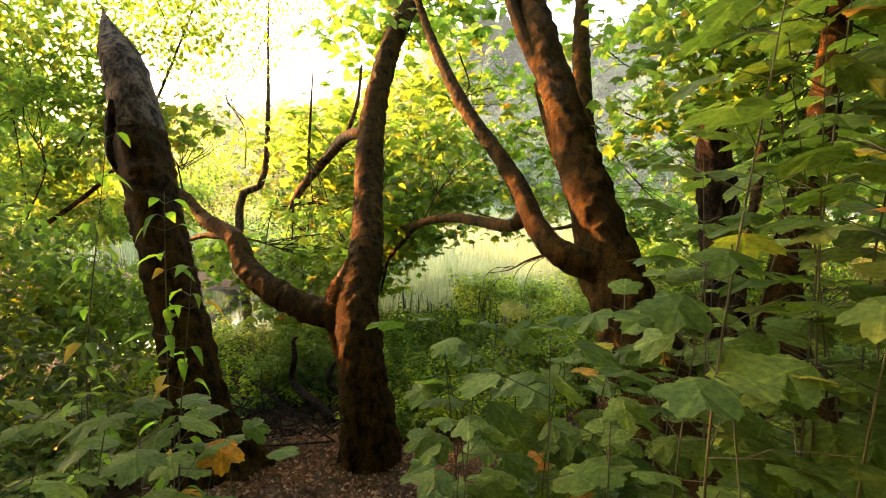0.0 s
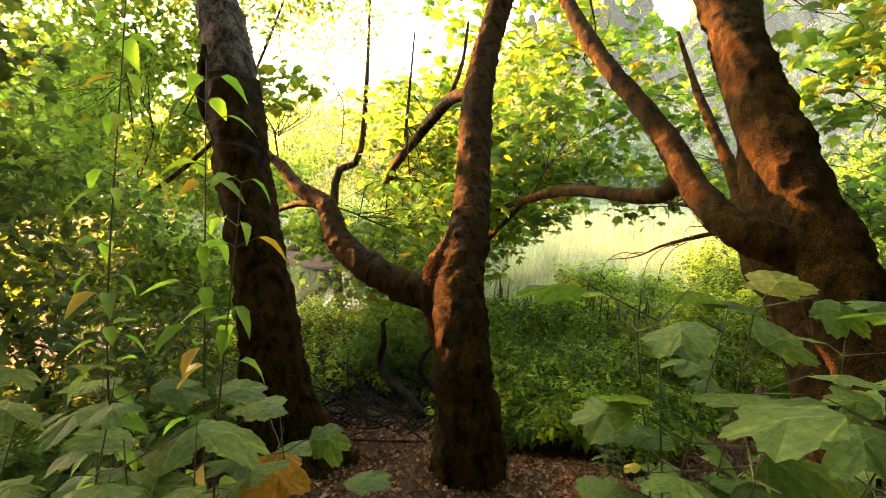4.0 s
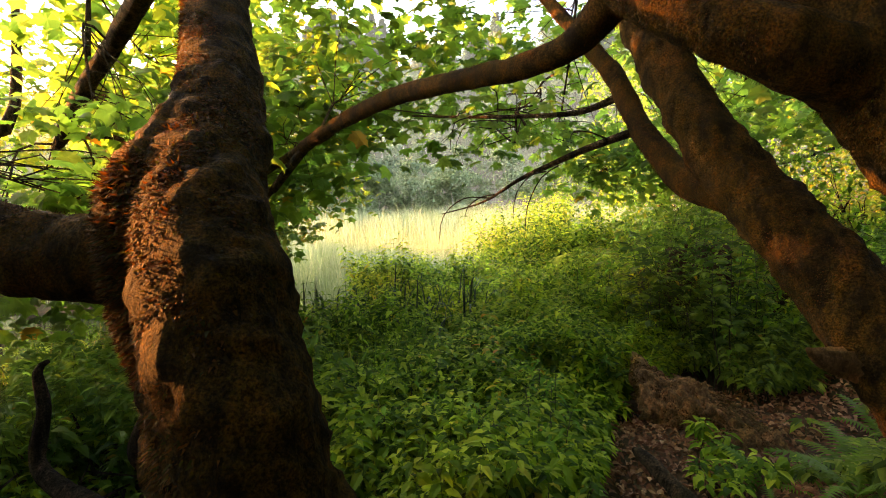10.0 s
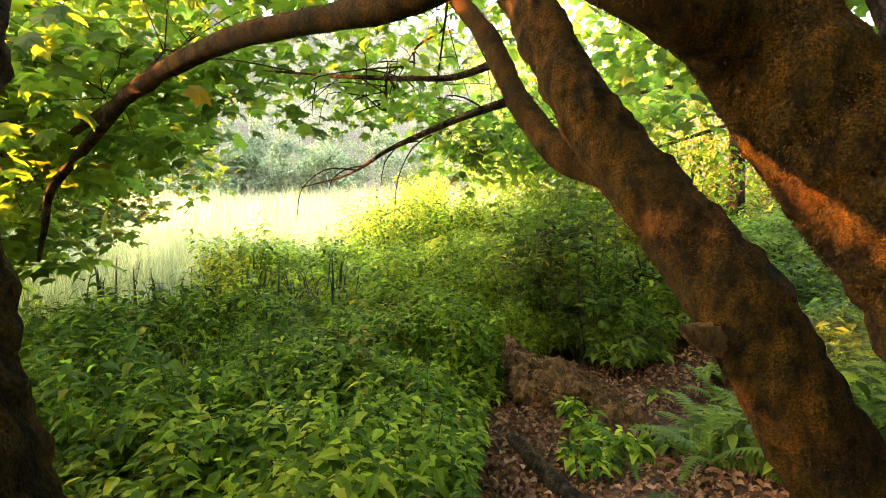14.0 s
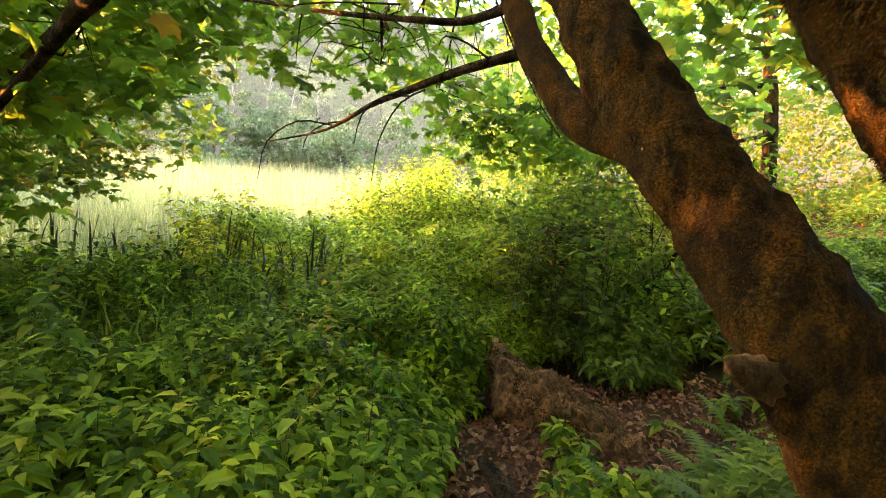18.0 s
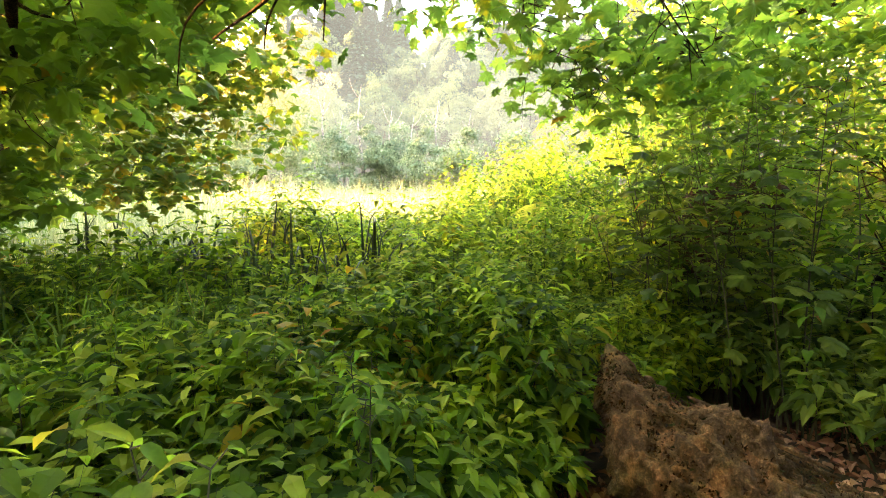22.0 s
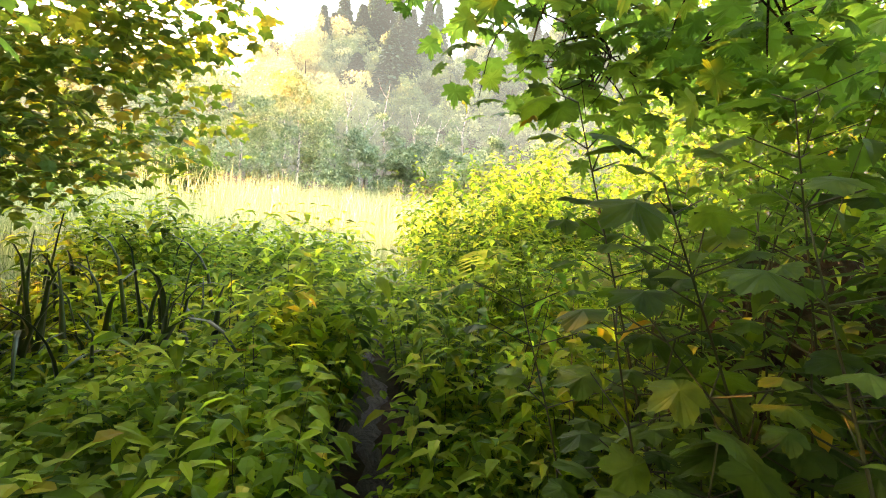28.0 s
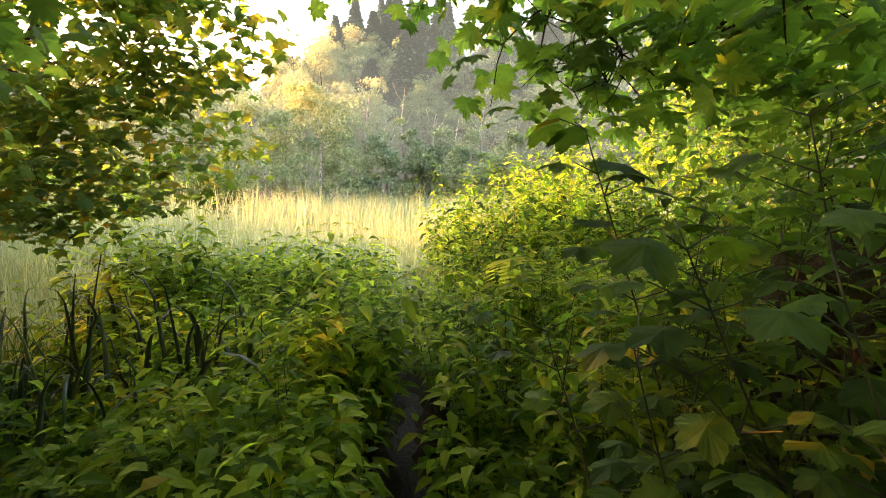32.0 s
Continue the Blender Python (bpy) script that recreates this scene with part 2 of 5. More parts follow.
c = k.mix(k.ramp(k.noise(0.9, 4, tc), (0.52, (0, 0, 0)), (0.66, (1, 1, 1))), c, k.ramp(k.noise(30.0, 5, tc), (0.3, (0.03, 0.036, 0.014)), (0.7, (0.07, 0.07, 0.028))))
k.bump(k.noise(40.0, 6, tc, 0.75), 1.0, 0.03)
M_SOIL = k.colour(c, 0.92, 0.15)
k = Nodes("wet_mud")
k.bump(k.noise(25.0, 5), 1.0, 0.04)
M_MUD = k.colour(k.ramp(k.noise(18.0, 6), (0.3, (0.02, 0.014, 0.01)), (0.55, (0.05, 0.034, 0.024)), (0.75, (0.11, 0.078, 0.055))), 0.45, 0.35)
k = Nodes("pond_water")
k.bump(k.noise(6.0, 3), 0.05, 0.02)
M_WATER = k.colour((0.012, 0.016, 0.01), 0.06, 0.5)


# ---------------------------------------------------------------- mesh tools
def make(name, V, P, mat, parent=None, label="", smooth=False):
    """One mesh object of vertices V (n x 3) and faces P (m x 3 or m x 4)."""
    V, P = np.asarray(V, np.float32), np.asarray(P, np.int32)
    me = bpy.data.meshes.new(name)
    me.vertices.add(len(V))
    me.vertices.foreach_set("co", V.ravel())
    me.loops.add(P.size)
    me.loops.foreach_set("vertex_index", P.ravel())
    me.polygons.add(len(P))
    me.polygons.foreach_set("loop_start", np.arange(0, P.size, P.shape[1], dtype=np.int32))
    me.update(calc_edges=True)
    me.polygons.foreach_set("use_smooth", np.full(len(P), smooth))
    me.materials.append(mat)
    ob = new(name, me)
    if parent is not None:
        ob.parent = parent
    if label:
        tagged(ob, label)
    return ob


def again(name, me, m, parent):
    """One more object on the mesh me, at the pose m under parent."""
    ob = new(name, me)
    ob.parent, ob.matrix_basis = parent, m
    return ob


def join(pieces):
    """One (V, P) of several."""
    vs, ps, n = [], [], 0
    for v, p in pieces:
        vs.append(v)
        ps.append(p + n)
        n += len(v)
    return np.concatenate(vs), np.concatenate(ps)


WAVES = [(rng.normal(size=3), rng.uniform(0, 6.28)) for _ in range(24)]


def rough(P, size):
    """Smooth noise from -1 to 1 at points P, with features of about that size."""
    s = np.zeros(len(P))
    for i, (w, ph) in enumerate(WAVES):
        s += np.sin(P @ w * (2.2 / size * (1 + i % 3 * 0.8)) + ph) / (1 + i % 3 * 0.8)
    return np.clip(s / 6.5, -1, 1)


def spline(nodes, step):
    """A smooth line through nodes (x, y, z, r), in steps of about that length."""
    N = np.asarray(nodes, float)
    E = np.vstack([2 * N[0] - N[1], N, 2 * N[-1] - N[-2]])
    out = []
    for i in range(1, len(E) - 2):
        a, b, c, d = E[i - 1], E[i], E[i + 1], E[i + 2]
        n = max(2, int(np.linalg.norm(c[:3] - b[:3]) / step))
        for u in np.linspace(0, 1, n, endpoint=False):
            out.append(0.5 * (2 * b + (c - a) * u + (2 * a - 5 * b + 4 * c - d) * u * u + (3 * b - a - 3 * c + d) * u ** 3))
    out.append(N[-1])
    out = np.array(out)
    out[:, 3] = np.maximum(out[:, 3], 0.0008)
    return out


def tube(nodes, sides=16, step=0.06, bumpy=0.08, ridges=0.0, cap=True):
    """A limb along nodes (x, y, z, r) with an uneven skin, as (V, P) with quads."""
    L = spline(nodes, step)
    T = np.gradient(L[:, :3], axis=0)
    T /= np.linalg.norm(T, axis=1)[:, None] + 1e-9
    up = np.array([0.31, 0.2, 0.93]) if abs(T[0, 2]) < 0.8 else np.array([0.9, 0.3, 0.1])
    a = np.linspace(0, 2 * np.pi, sides, endpoint=False)
    dirs = []
    for t in T:
        u = np.cross(t, up)
        u /= np.linalg.norm(u) + 1e-9
        up = np.cross(u, t)
        dirs.append(np.cos(a)[:, None] * u + np.sin(a)[:, None] * up)
    D = np.concatenate(dirs)
    C, R = np.repeat(L[:, :3], sides, 0), np.repeat(L[:, 3], sides)
    Q = C + D * R[:, None]
    k = np.ones(len(Q))
    if bumpy:
        k = k + bumpy * (rough(Q, 0.16) + 0.45 * rough(Q + 7.3, 0.09) + 0.35 * rough(Q + 2.9, 0.035)) * np.minimum(1, R / 0.05)
    if ridges:
        k = k * (1 + ridges * np.sin(np.tile(a, len(L)) * 9 + 2.5 * rough(Q, 0.5)))
    V = C + D * (R * k)[:, None]
    n = len(L)
    i, j = np.meshgrid(np.arange(n - 1), np.arange(sides), indexing="ij")
    P = np.stack([i * sides + j, i * sides + (j + 1) % sides, (i + 1) * sides + (j + 1) % sides, (i + 1) * sides + j], -1).reshape(-1, 4)
    if cap:
        V = np.vstack([V, L[-1, :3], L[0, :3]])
        b, e = (n - 1) * sides, n * sides
        P = np.vstack([P, [(b + q, b + (q + 1) % sides, e, e) for q in range(sides)], [((q + 1) % sides, q, e + 1, e + 1) for q in range(sides)]])
        P = P.astype(int)
    return V, P


def fan(outline, cup):
    """A leaf as a fan of triangles round its middle; base at the origin, tip at y = 1."""
    o = np.array(outline)
    c = np.array([0.0, 0.42])
    V = np.vstack([c, o])
    r = np.linalg.norm(V - c, axis=1)
    z = -cup * r * r + 0.05 * np.sin(V[:, 0] * 9 + V[:, 1] * 5) * r
    n = len(o)
    return np.column_stack([V, z]), np.array([(0, 1 + (i + 1) % n, 1 + i) for i in range(n)])


def palmate(detail, cup=0.35, deep=0.5, broad=False):
    """The outline of a five-lobed maple leaf."""
    c, pts = np.array([0.0, 0.36]), [(0.0, 0.03)]
    lobes = [(-118, 0.44), (-58, 0.62), (0, 0.64), (58, 0.62), (118, 0.44)]
    for i, (a, r) in enumerate(lobes):
        if broad:
            steps = ((-20, 0.8), (-13, 0.93), (-9, 0.89), (0, 1.0), (9, 0.89), (13, 0.93), (20, 0.8))
        elif detail:
            steps = ((-17, 0.58), (-10, 0.86), (-6, 0.8), (0, 1.0), (6, 0.8), (10, 0.86), (17, 0.58))
        else:
            steps = ((-17, 0.7), (0, 1.0), (17, 0.7))
        for da, k in steps:
            q = radians(a + da)
            pts.append((c[0] - math.sin(-q) * r * k, c[1] + math.cos(q) * r * k))
        if i < 4:
            q = radians((a + lobes[i + 1][0]) / 2)
            pts.append((math.sin(q) * 0.62 * (1 - deep), c[1] + math.cos(q) * 0.62 * (1 - deep)))
    return fan(pts[::-1], cup)


def ovate(width=0.5, fold=0.16, droop=0.18):
    """A pointed oval leaf folded along its rib."""
    ys = np.array([0.0, 0.16, 0.42, 0.72, 1.0])
    w = np.array([0.02, 0.72, 1.0, 0.62, 0.0]) * width / 2
    V = []
    for y, q in zip(ys, w):
        z = -droop * y * y
        V += [(-q, y, z + fold * q * 2), (0, y, z), (q, y, z + fold * q * 2)]
    P = []
    for i in range(4):
        a = i * 3
        P += [(a, a + 1, a + 4), (a, a + 4, a + 3), (a + 1, a + 2, a + 5), (a + 1, a + 5, a + 4)]
    return np.array(V, float), np.array(P)


def simple_leaf(width=0.5):
    V = np.array([(0, 0, 0), (width / 2, 0.45, 0.05), (0, 1, -0.15), (-width / 2, 0.45, 0.05), (0, 0.5, 0)], float)
    return V, np.array([(0, 1, 4), (1, 2, 4), (2, 3, 4), (3, 0, 4)])


def turns(az, tilt, roll):
    """Rotations whose y points along the azimuth az, tilted down by tilt and rolled about itself, all arrays in radians."""
    f = np.stack([np.cos(az) * np.cos(tilt), np.sin(az) * np.cos(tilt), -np.sin(tilt)], -1)
    s = np.stack([np.sin(az), -np.cos(az), np.zeros_like(az)], -1)
    u = np.cross(s, f)
    s2 = s * np.cos(roll)[:, None] + u * np.sin(roll)[:, None]
    return np.stack([s2, f, np.cross(s2, f)], -1)


def scatter(leaf, X, R, S):
    """Copies of leaf at places X with turns R and sizes S, as one (V, P)."""
    V, P = leaf
    W = np.einsum("nij,vj->nvi", R, V) * S[:, None, None] + X[:, None, :]
    return W.reshape(-1, 3), (P[None] + (np.arange(len(X)) * len(V))[:, None, None]).reshape(-1, P.shape[1])


def sway(n, droop=0.35, spread=0.45):
    return turns(rng.uniform(0, 6.283, n), rng.normal(droop, spread, n), rng.normal(0, 0.4, n))


PALM_HI, PALM_MID, PALM_LO = palmate(True), palmate(True, 0.5, 0.3), palmate(False, 0.4, 0.3)
OVATE, LEAFLET = ovate(), simple_leaf(0.55)
POINTED = (np.array([(0, 0, 0), (0.23, 0.3, 0.06), (0.16, 0.66, -0.04), (0, 1, -0.3), (-0.16, 0.66, -0.04), (-0.23, 0.3, 0.06), (0, 0.3, 0.0), (0, 0.66, -0.1)], float), np.array([(0, 1, 6), (0, 6, 5), (6, 1, 2), (6, 2, 7), (6, 7, 4), (6, 4, 5), (7, 2, 3), (7, 3, 4)]))


# ---------------------------------------------------------------- ground
def smooth(a, b, v):
    u = np.clip((v - a) / (b - a), 0, 1)
    return u * u * (3 - 2 * u)


def level(x, y):
    """The ground's height: down the bank to the marsh, up to the right, a pond on the left, a far wooded hill."""
    x, y = np.asarray(x, float), np.asarray(y, float)
    z = np.interp(y, [-40, -8, 0, 1, 2.1, 3, 4.2, 4.9, 6, 8, 12], [6, 0.9, -0.05, -0.36, -0.62, -0.76, -0.92, -1.18, -1.32, -1.38, -1.5])
    z = z - 0.16 * smooth(0.1, 0.9, x) * smooth(2.6, 4.0, y) * (1 - smooth(4.6, 5.6, y))
    rise = np.clip(x - 3.0, 0, 30) * 0.17
    z = z + np.minimum(rise, 3.2) * (1 - smooth(11, 22, y)) * smooth(2, 6, y)
    pond = np.hypot((x + 6.7) / 4.6, (y - 12.0) / 3.4)
    z = z - 0.5 * (1 - smooth(0.75, 1.05, pond))
    far = np.hypot(x - 4, y)
    z = z + 19.0 * smooth(50, 100, far) * smooth(-10, 30, y) * (0.2 + 0.8 * smooth(-30, 4, x)) + 4.0 * smooth(40, 120, far)
    P = np.stack([x.ravel(), y.ravel(), np.zeros(x.size)], -1)
    near = 1 - smooth(20, 40, far)
    return z + near * (0.05 * rough(P, 1.1) + 0.03 * rough(P + 3.1, 0.35)).reshape(x.shape)


def ground_z(x, y):
    return float(level(np.array([x]), np.array([y]))[0])


def axis(lo, hi, centre, fine, n):
    """Coordinates from lo to hi, dense about centre."""
    u = np.linspace(-1, 1, n)
    w = np.sinh(u * 5.2) / math.sinh(5.2)
    a = np.where(w < 0, centre + w * (centre - lo), centre + w * (hi - centre))
    return a


gx, gy = axis(-420, 420, 0.8, 0.06, 330), axis(-300, 600, 4.8, 0.06, 350)
X, Y = np.meshgrid(gx, gy, indexing="ij")
Z = level(X, Y)
i, j = np.meshgrid(np.arange(len(gx) - 1), np.arange(len(gy) - 1), indexing="ij")
w = len(gy)
Q = np.stack([i * w + j, (i + 1) * w + j, (i + 1) * w + j + 1, i * w + j + 1], -1).reshape(-1, 4)
ground = make("ground", np.stack([X, Y, Z], -1).reshape(-1, 3), Q, M_SOIL, smooth=True)
tagged(ground, "brown forest soil sloping down to a green marsh", "ground", kind="structure")

a = np.linspace(0, 2 * np.pi, 64, endpoint=False)
ring = np.stack([-6.7 + 4.9 * np.cos(a), 12.0 + 3.6 * np.sin(a), np.full(64, -1.62)], -1)
water = make("water", np.vstack([ring, [(-6.7, 12.0, -1.62)]]), [(q, (q + 1) % 64, 64) for q in range(64)], M_WATER)
tagged(water, "still dark pond water mirroring the bright sky", "water", kind="structure")

# the wet trodden line through the herbs
px = np.array([2.05, 2.2, 2.35, 2.42, 2.46, 2.5, 2.6])
py = np.array([6.6, 7.2, 7.8, 8.4, 9.2, 10.2, 11.5])
V, P = [], []
for q, y in enumerate(np.linspace(6.6, 11.5, 70)):
    x = np.interp(y, py, px) + 0.05 * math.sin(y * 5)
    for s in np.linspace(-1, 1, 7):
        xx = x + s * (0.07 + 0.022 * math.sin(y * 9) + 0.018 * math.sin(y * 23 + 1))
        V.append((xx, y, ground_z(xx, y) + 0.012 - 0.01 * s * s))
    if q:
        P += [((q - 1) * 7 + c, (q - 1) * 7 + c + 1, q * 7 + c + 1, q * 7 + c) for c in range(6)]
mud = make("path", V, P, M_MUD, smooth=True)
tagged(mud, "narrow wet muddy track trodden between tall herbs", "path", kind="structure")


# ---------------------------------------------------------------- trees
def thing(name, place, label, category, group=""):
    ob = new(name)
    ob.location = place
    ob.empty_display_size = 0.1
    return tagged(ob, label, category, group)


def under(ob, V):
    """World points as points of the thing ob."""
    return np.asarray(V) - np.array(ob.location)


def limb(tree, name, nodes, mat, sides=16, step=0.06, bumpy=0.09, ridges=0.0, label=""):
    V, P = tube(nodes, sides, step, bumpy, ridges)
    return make(name, under(tree, V), P, mat, tree, label, True)


def twigs(lines, sides=4):
    return join([tube([(*p, r) for p, r in l], sides, 0.12, 0.0, 0.0, False) for l in lines])


def moss(tree, nodes, n, size=0.009, side=(-0.6, 0.2, 0.5), label="shaggy golden green moss"):
    """Short shaggy tufts on the skin of a limb, thickest on the side given."""
    L = spline(nodes, 0.03)
    pick = rng.integers(0, len(L) - 1, n * 3)
    T = L[pick + 1, :3] - L[pick, :3]
    T /= np.linalg.norm(T, axis=1)[:, None] + 1e-9
    D = rng.normal(size=(n * 3, 3))
    D -= T * (D * T).sum(1)[:, None]
    D /= np.linalg.norm(D, axis=1)[:, None]
    base = L[pick, :3] + D * L[pick, 3:4] * 0.99 + T * rng.uniform(-0.02, 0.02, (n * 3, 1))
    keep = (D @ np.array(side) + 0.9 * rough(base, 0.3) + rng.normal(0, 0.3, n * 3)) > 0.05
    base, D, T = base[keep][:n], D[keep][:n], T[keep][:n]
    m = len(base)
    way = D * 0.5 + np.array([0, 0, -0.75]) + rng.normal(0, 0.45, (m, 3))
    way /= np.linalg.norm(way, axis=1)[:, None]
    cross = np.cross(way, D)
    s = size * rng.uniform(0.5, 1.6, (m, 1))
    V = np.stack([base - cross * s * 0.3, base + cross * s * 0.3, base + way * s + D * s * 0.3], 1).reshape(-1, 3)
    return make("moss", under(tree, V), np.arange(m * 3).reshape(-1, 3), M_MOSS, tree, label)


# openings cut into the leaf clouds so that chosen sun patches fall on the trunks: a place on the bark and the width of
# the opening
SUN_GAPS = [((-0.93, 4.56, 0.67), 0.3), ((-1.04, 4.58, 0.45), 0.3), ((-0.9, 4.2, 0.3), 0.24), ((-0.9, 4.05, 0.08), 0.2), ((-0.9, 5.7, 1.7), 0.36), ((-0.9, 5.1, 1.1), 0.3), ((-2.1, 5.09, 0.58), 0.26), ((-2.5, 5.6, 0.96), 0.28), ((-1.4, 4.7, 0.39), 0.16),
            ((1.4, 3.66, 0.28), 0.15), ((1.29, 3.84, 0.69), 0.09), ((1.59, 3.42, -0.33), 0.12), ((2.1, 3.43, 0.36), 0.15), ((1.47, 4.36, 0.24), 0.08), ((1.47, 4.06, -0.1), 0.06)]


def shading(X):
    """Which of the places X lie outside the openings."""
    d = np.array(sdir)
    ok = np.ones(len(X), bool)
    for p, r in SUN_GAPS:
        q = X - np.array(p)
        along = q @ d
        ok &= ~((along > 0.1) & (np.linalg.norm(q - along[:, None] * d, axis=1) < r))
    return ok


def cloud(centre, radii, n, leaf, size, droop=0.35, clump=7, spread=0.22):
    """n leaves in clumps within an ellipsoid: (V, P) and the clumps' places."""
    k = max(1, n // clump)
    D = rng.normal(size=(k, 3))
    D /= np.linalg.norm(D, axis=1)[:, None]
    C = np.array(centre) + D * rng.uniform(0.15, 1, (k, 1)) ** 0.45 * np.array(radii)
    X = np.repeat(C, clump, 0) + rng.normal(0, 1, (k * clump, 3)) * np.array([spread, spread, spread * 0.45])
    X = X[shading(X)]
    S = size * rng.uniform(0.55, 1.2, len(X))
    return scatter(leaf, X, sway(len(X), droop), S), C


def crown(tree, sprays, mat, label, leaf=None, roots=None, name="crown", thin=0.011):
    """A mass of leaves (centre, radii, count, size) under a tree, with the twigs that carry it from the roots given."""
    pieces, lines = [], []
    for q, (c, r, n, s) in enumerate(sprays):
        vp, C = cloud(c, r, n, leaf or PALM_LO, s)
        pieces.append(vp)
        root = np.array(roots[q] if roots else c)
        mid = np.array(c) + rng.normal(0, 0.1, 3)
        stem = [root, root + (mid - root) * 0.35 + rng.normal(0, 0.1, 3) + np.array([0, 0, 0.08]), root + (mid - root) * 0.7 + rng.normal(0, 0.1, 3), mid]
        lines.append([(p, thin * k) for p, k in zip(stem, (1.2, 1.0, 0.75, 0.4))])
        for e in C[:: max(1, len(C) // 11)]:
            u = rng.uniform(0.9, 2.99)
            a = stem[int(u)] + (stem[int(u) + 1] - stem[int(u)]) * (u - int(u))
            m1 = a + (e - a) * 0.5 + rng.normal(0, 0.1, 3) + np.array([0, 0, 0.06])
            lines.append([(a, thin * 0.55), (m1, thin * 0.42), (e, thin * 0.2)])
    V, P = join(pieces)
    make(name, under(tree, V), P, mat, tree, label)
    V, P = twigs(lines)
    tagged(make("branchwork", under(tree, V), P, M_TWIG, tree), kind="stuff")


# the mossy maple with the low limb
t = thing("maple_tree", (-0.66, 4.0, -0.9), "leaning mossy maple trunk with one low crooked limb", "tree", "maples on the bank")
MT = [(-0.62, 3.92, -1.02, 0.29), (-0.66, 4.02, -0.6, 0.245), (-0.72, 4.13, -0.15, 0.212), (-0.79, 4.33, 0.23, 0.2), (-0.83, 4.56, 0.45, 0.196), (-0.82, 5.02, 0.83, 0.173), (-0.87, 5.6, 1.35, 0.168), (-0.94, 6.31, 2.13, 0.166), (-0.9, 6.93, 2.95, 0.16), (-0.7, 7.5, 3.85, 0.15), (-0.45, 8.1, 4.6, 0.13), (0.0, 8.8, 5.6, 0.1)]
limb(t, "trunk", MT, M_BARK, 46, 0.024, 0.13)
LIMB = [(-0.8, 4.62, 0.3, 0.13), (-1.0, 4.66, 0.31, 0.17), (-1.19, 4.72, 0.27, 0.15), (-1.56, 4.88, 0.34, 0.14), (-1.93, 5.11, 0.47, 0.135), (-2.28, 5.44, 0.65, 0.125), (-2.54, 5.78, 0.92, 0.11), (-3.14, 6.33, 1.11, 0.085), (-3.66, 6.78, 1.42, 0.07), (-4.16, 7.13, 1.67, 0.05), (-4.7, 7.5, 2.1, 0.02)]
limb(t, "limb", LIMB, M_BARK, 32, 0.025, 0.16)
limb(t, "burl", [(-0.92, 4.3, -0.12, 0.04), (-0.96, 4.42, 0.1, 0.09), (-0.99, 4.52, 0.28, 0.125), (-1.0, 4.6, 0.45, 0.13), (-0.97, 4.7, 0.62, 0.09), (-0.93, 4.85, 0.85, 0.03)], M_BARK, 30, 0.025, 0.3)
limb(t, "branch", [(-2.63, 5.84, 0.94, 0.05), (-3.13, 6.21, 0.91, 0.038), (-3.83, 6.72, 0.73, 0.02)], M_TWIG, 8)
HOOK = [(-0.95, 6.5, 2.25, 0.06), (-1.14, 6.68, 2.28, 0.075), (-1.44, 7.09, 2.25, 0.085), (-1.91, 7.78, 1.97, 0.08), (-2.46, 8.46, 1.58, 0.075), (-2.82, 8.94, 1.23, 0.06), (-2.93, 9.05, 1.17, 0.035)]
limb(t, "dead_branch", HOOK, M_TWIG, 10)
limb(t, "branch", [(-2.74, 8.84, 1.25, 0.033), (-2.25, 8.82, 1.24, 0.027), (-1.97, 8.78, 0.9, 0.02), (-1.88, 8.75, 0.65, 0.01)], M_TWIG, 6)
limb(t, "branch", [(-1.41, 7.09, 2.28, 0.036), (-1.28, 7.34, 2.81, 0.03), (-1.25, 7.59, 3.4, 0.02)], M_TWIG, 6)
limb(t, "branch", [(-2.35, 8.37, 1.72, 0.03), (-2.31, 8.46, 2.55, 0.026), (-2.24, 8.54, 3.6, 0.015)], M_TWIG, 6)
moss(t, MT[:9], 42000)
moss(t, MT[1:9], 26000, 0.015, (-0.95, -0.1, 0.1))
moss(t, [(-0.92, 4.3, -0.1, 0.05), (-0.96, 4.42, 0.1, 0.1), (-0.99, 4.52, 0.28, 0.135), (-1.0, 4.6, 0.45, 0.14), (-0.97, 4.7, 0.62, 0.1)], 14000, 0.02, (-0.7, -0.3, 0.2))
moss(t, LIMB[:8], 17280, 0.01, (-0.2, -0.1, 0.7))
crown(t, [((-1.9, 9.6, 2.3), (1.4, 1.2, 1.1), 900, 0.24), ((-1.5, 9.4, 1.2), (1.2, 1.0, 0.9), 700, 0.22), ((-3.6, 8.6, 0.4), (1.1, 0.8, 0.4), 420, 0.19), ((-0.8, 9.4, 4.2), (1.8, 1.2, 1.0), 600, 0.24), ((-1.95, 7.15, 0.62), (0.8, 0.5, 0.16), 300, 0.15), ((-1.9, 7.2, 1.2), (0.7, 0.5, 0.14), 120, 0.15), ((-2.6, 8.6, 0.1), (1.2, 0.8, 0.35), 520, 0.18), ((-1.7, 8.9, -0.15), (0.9, 0.6, 0.3), 380, 0.17), ((-2.4, 7.6, -0.1), (0.9, 0.6, 0.4), 420, 0.16)], M_MAPLE, "broad lobed maple leaves lit from behind",
      PALM_LO, [(-2.24, 8.54, 2.6), (-1.9, 8.75, 1.0), (-2.9, 9.0, 1.2), (-0.6, 7.8, 4.2), (-2.6, 5.9, 0.95), (-2.0, 7.8, 1.95), (-2.6, 8.6, 1.45), (-1.88, 8.75, 0.7), (-2.6, 8.6, 1.5)])
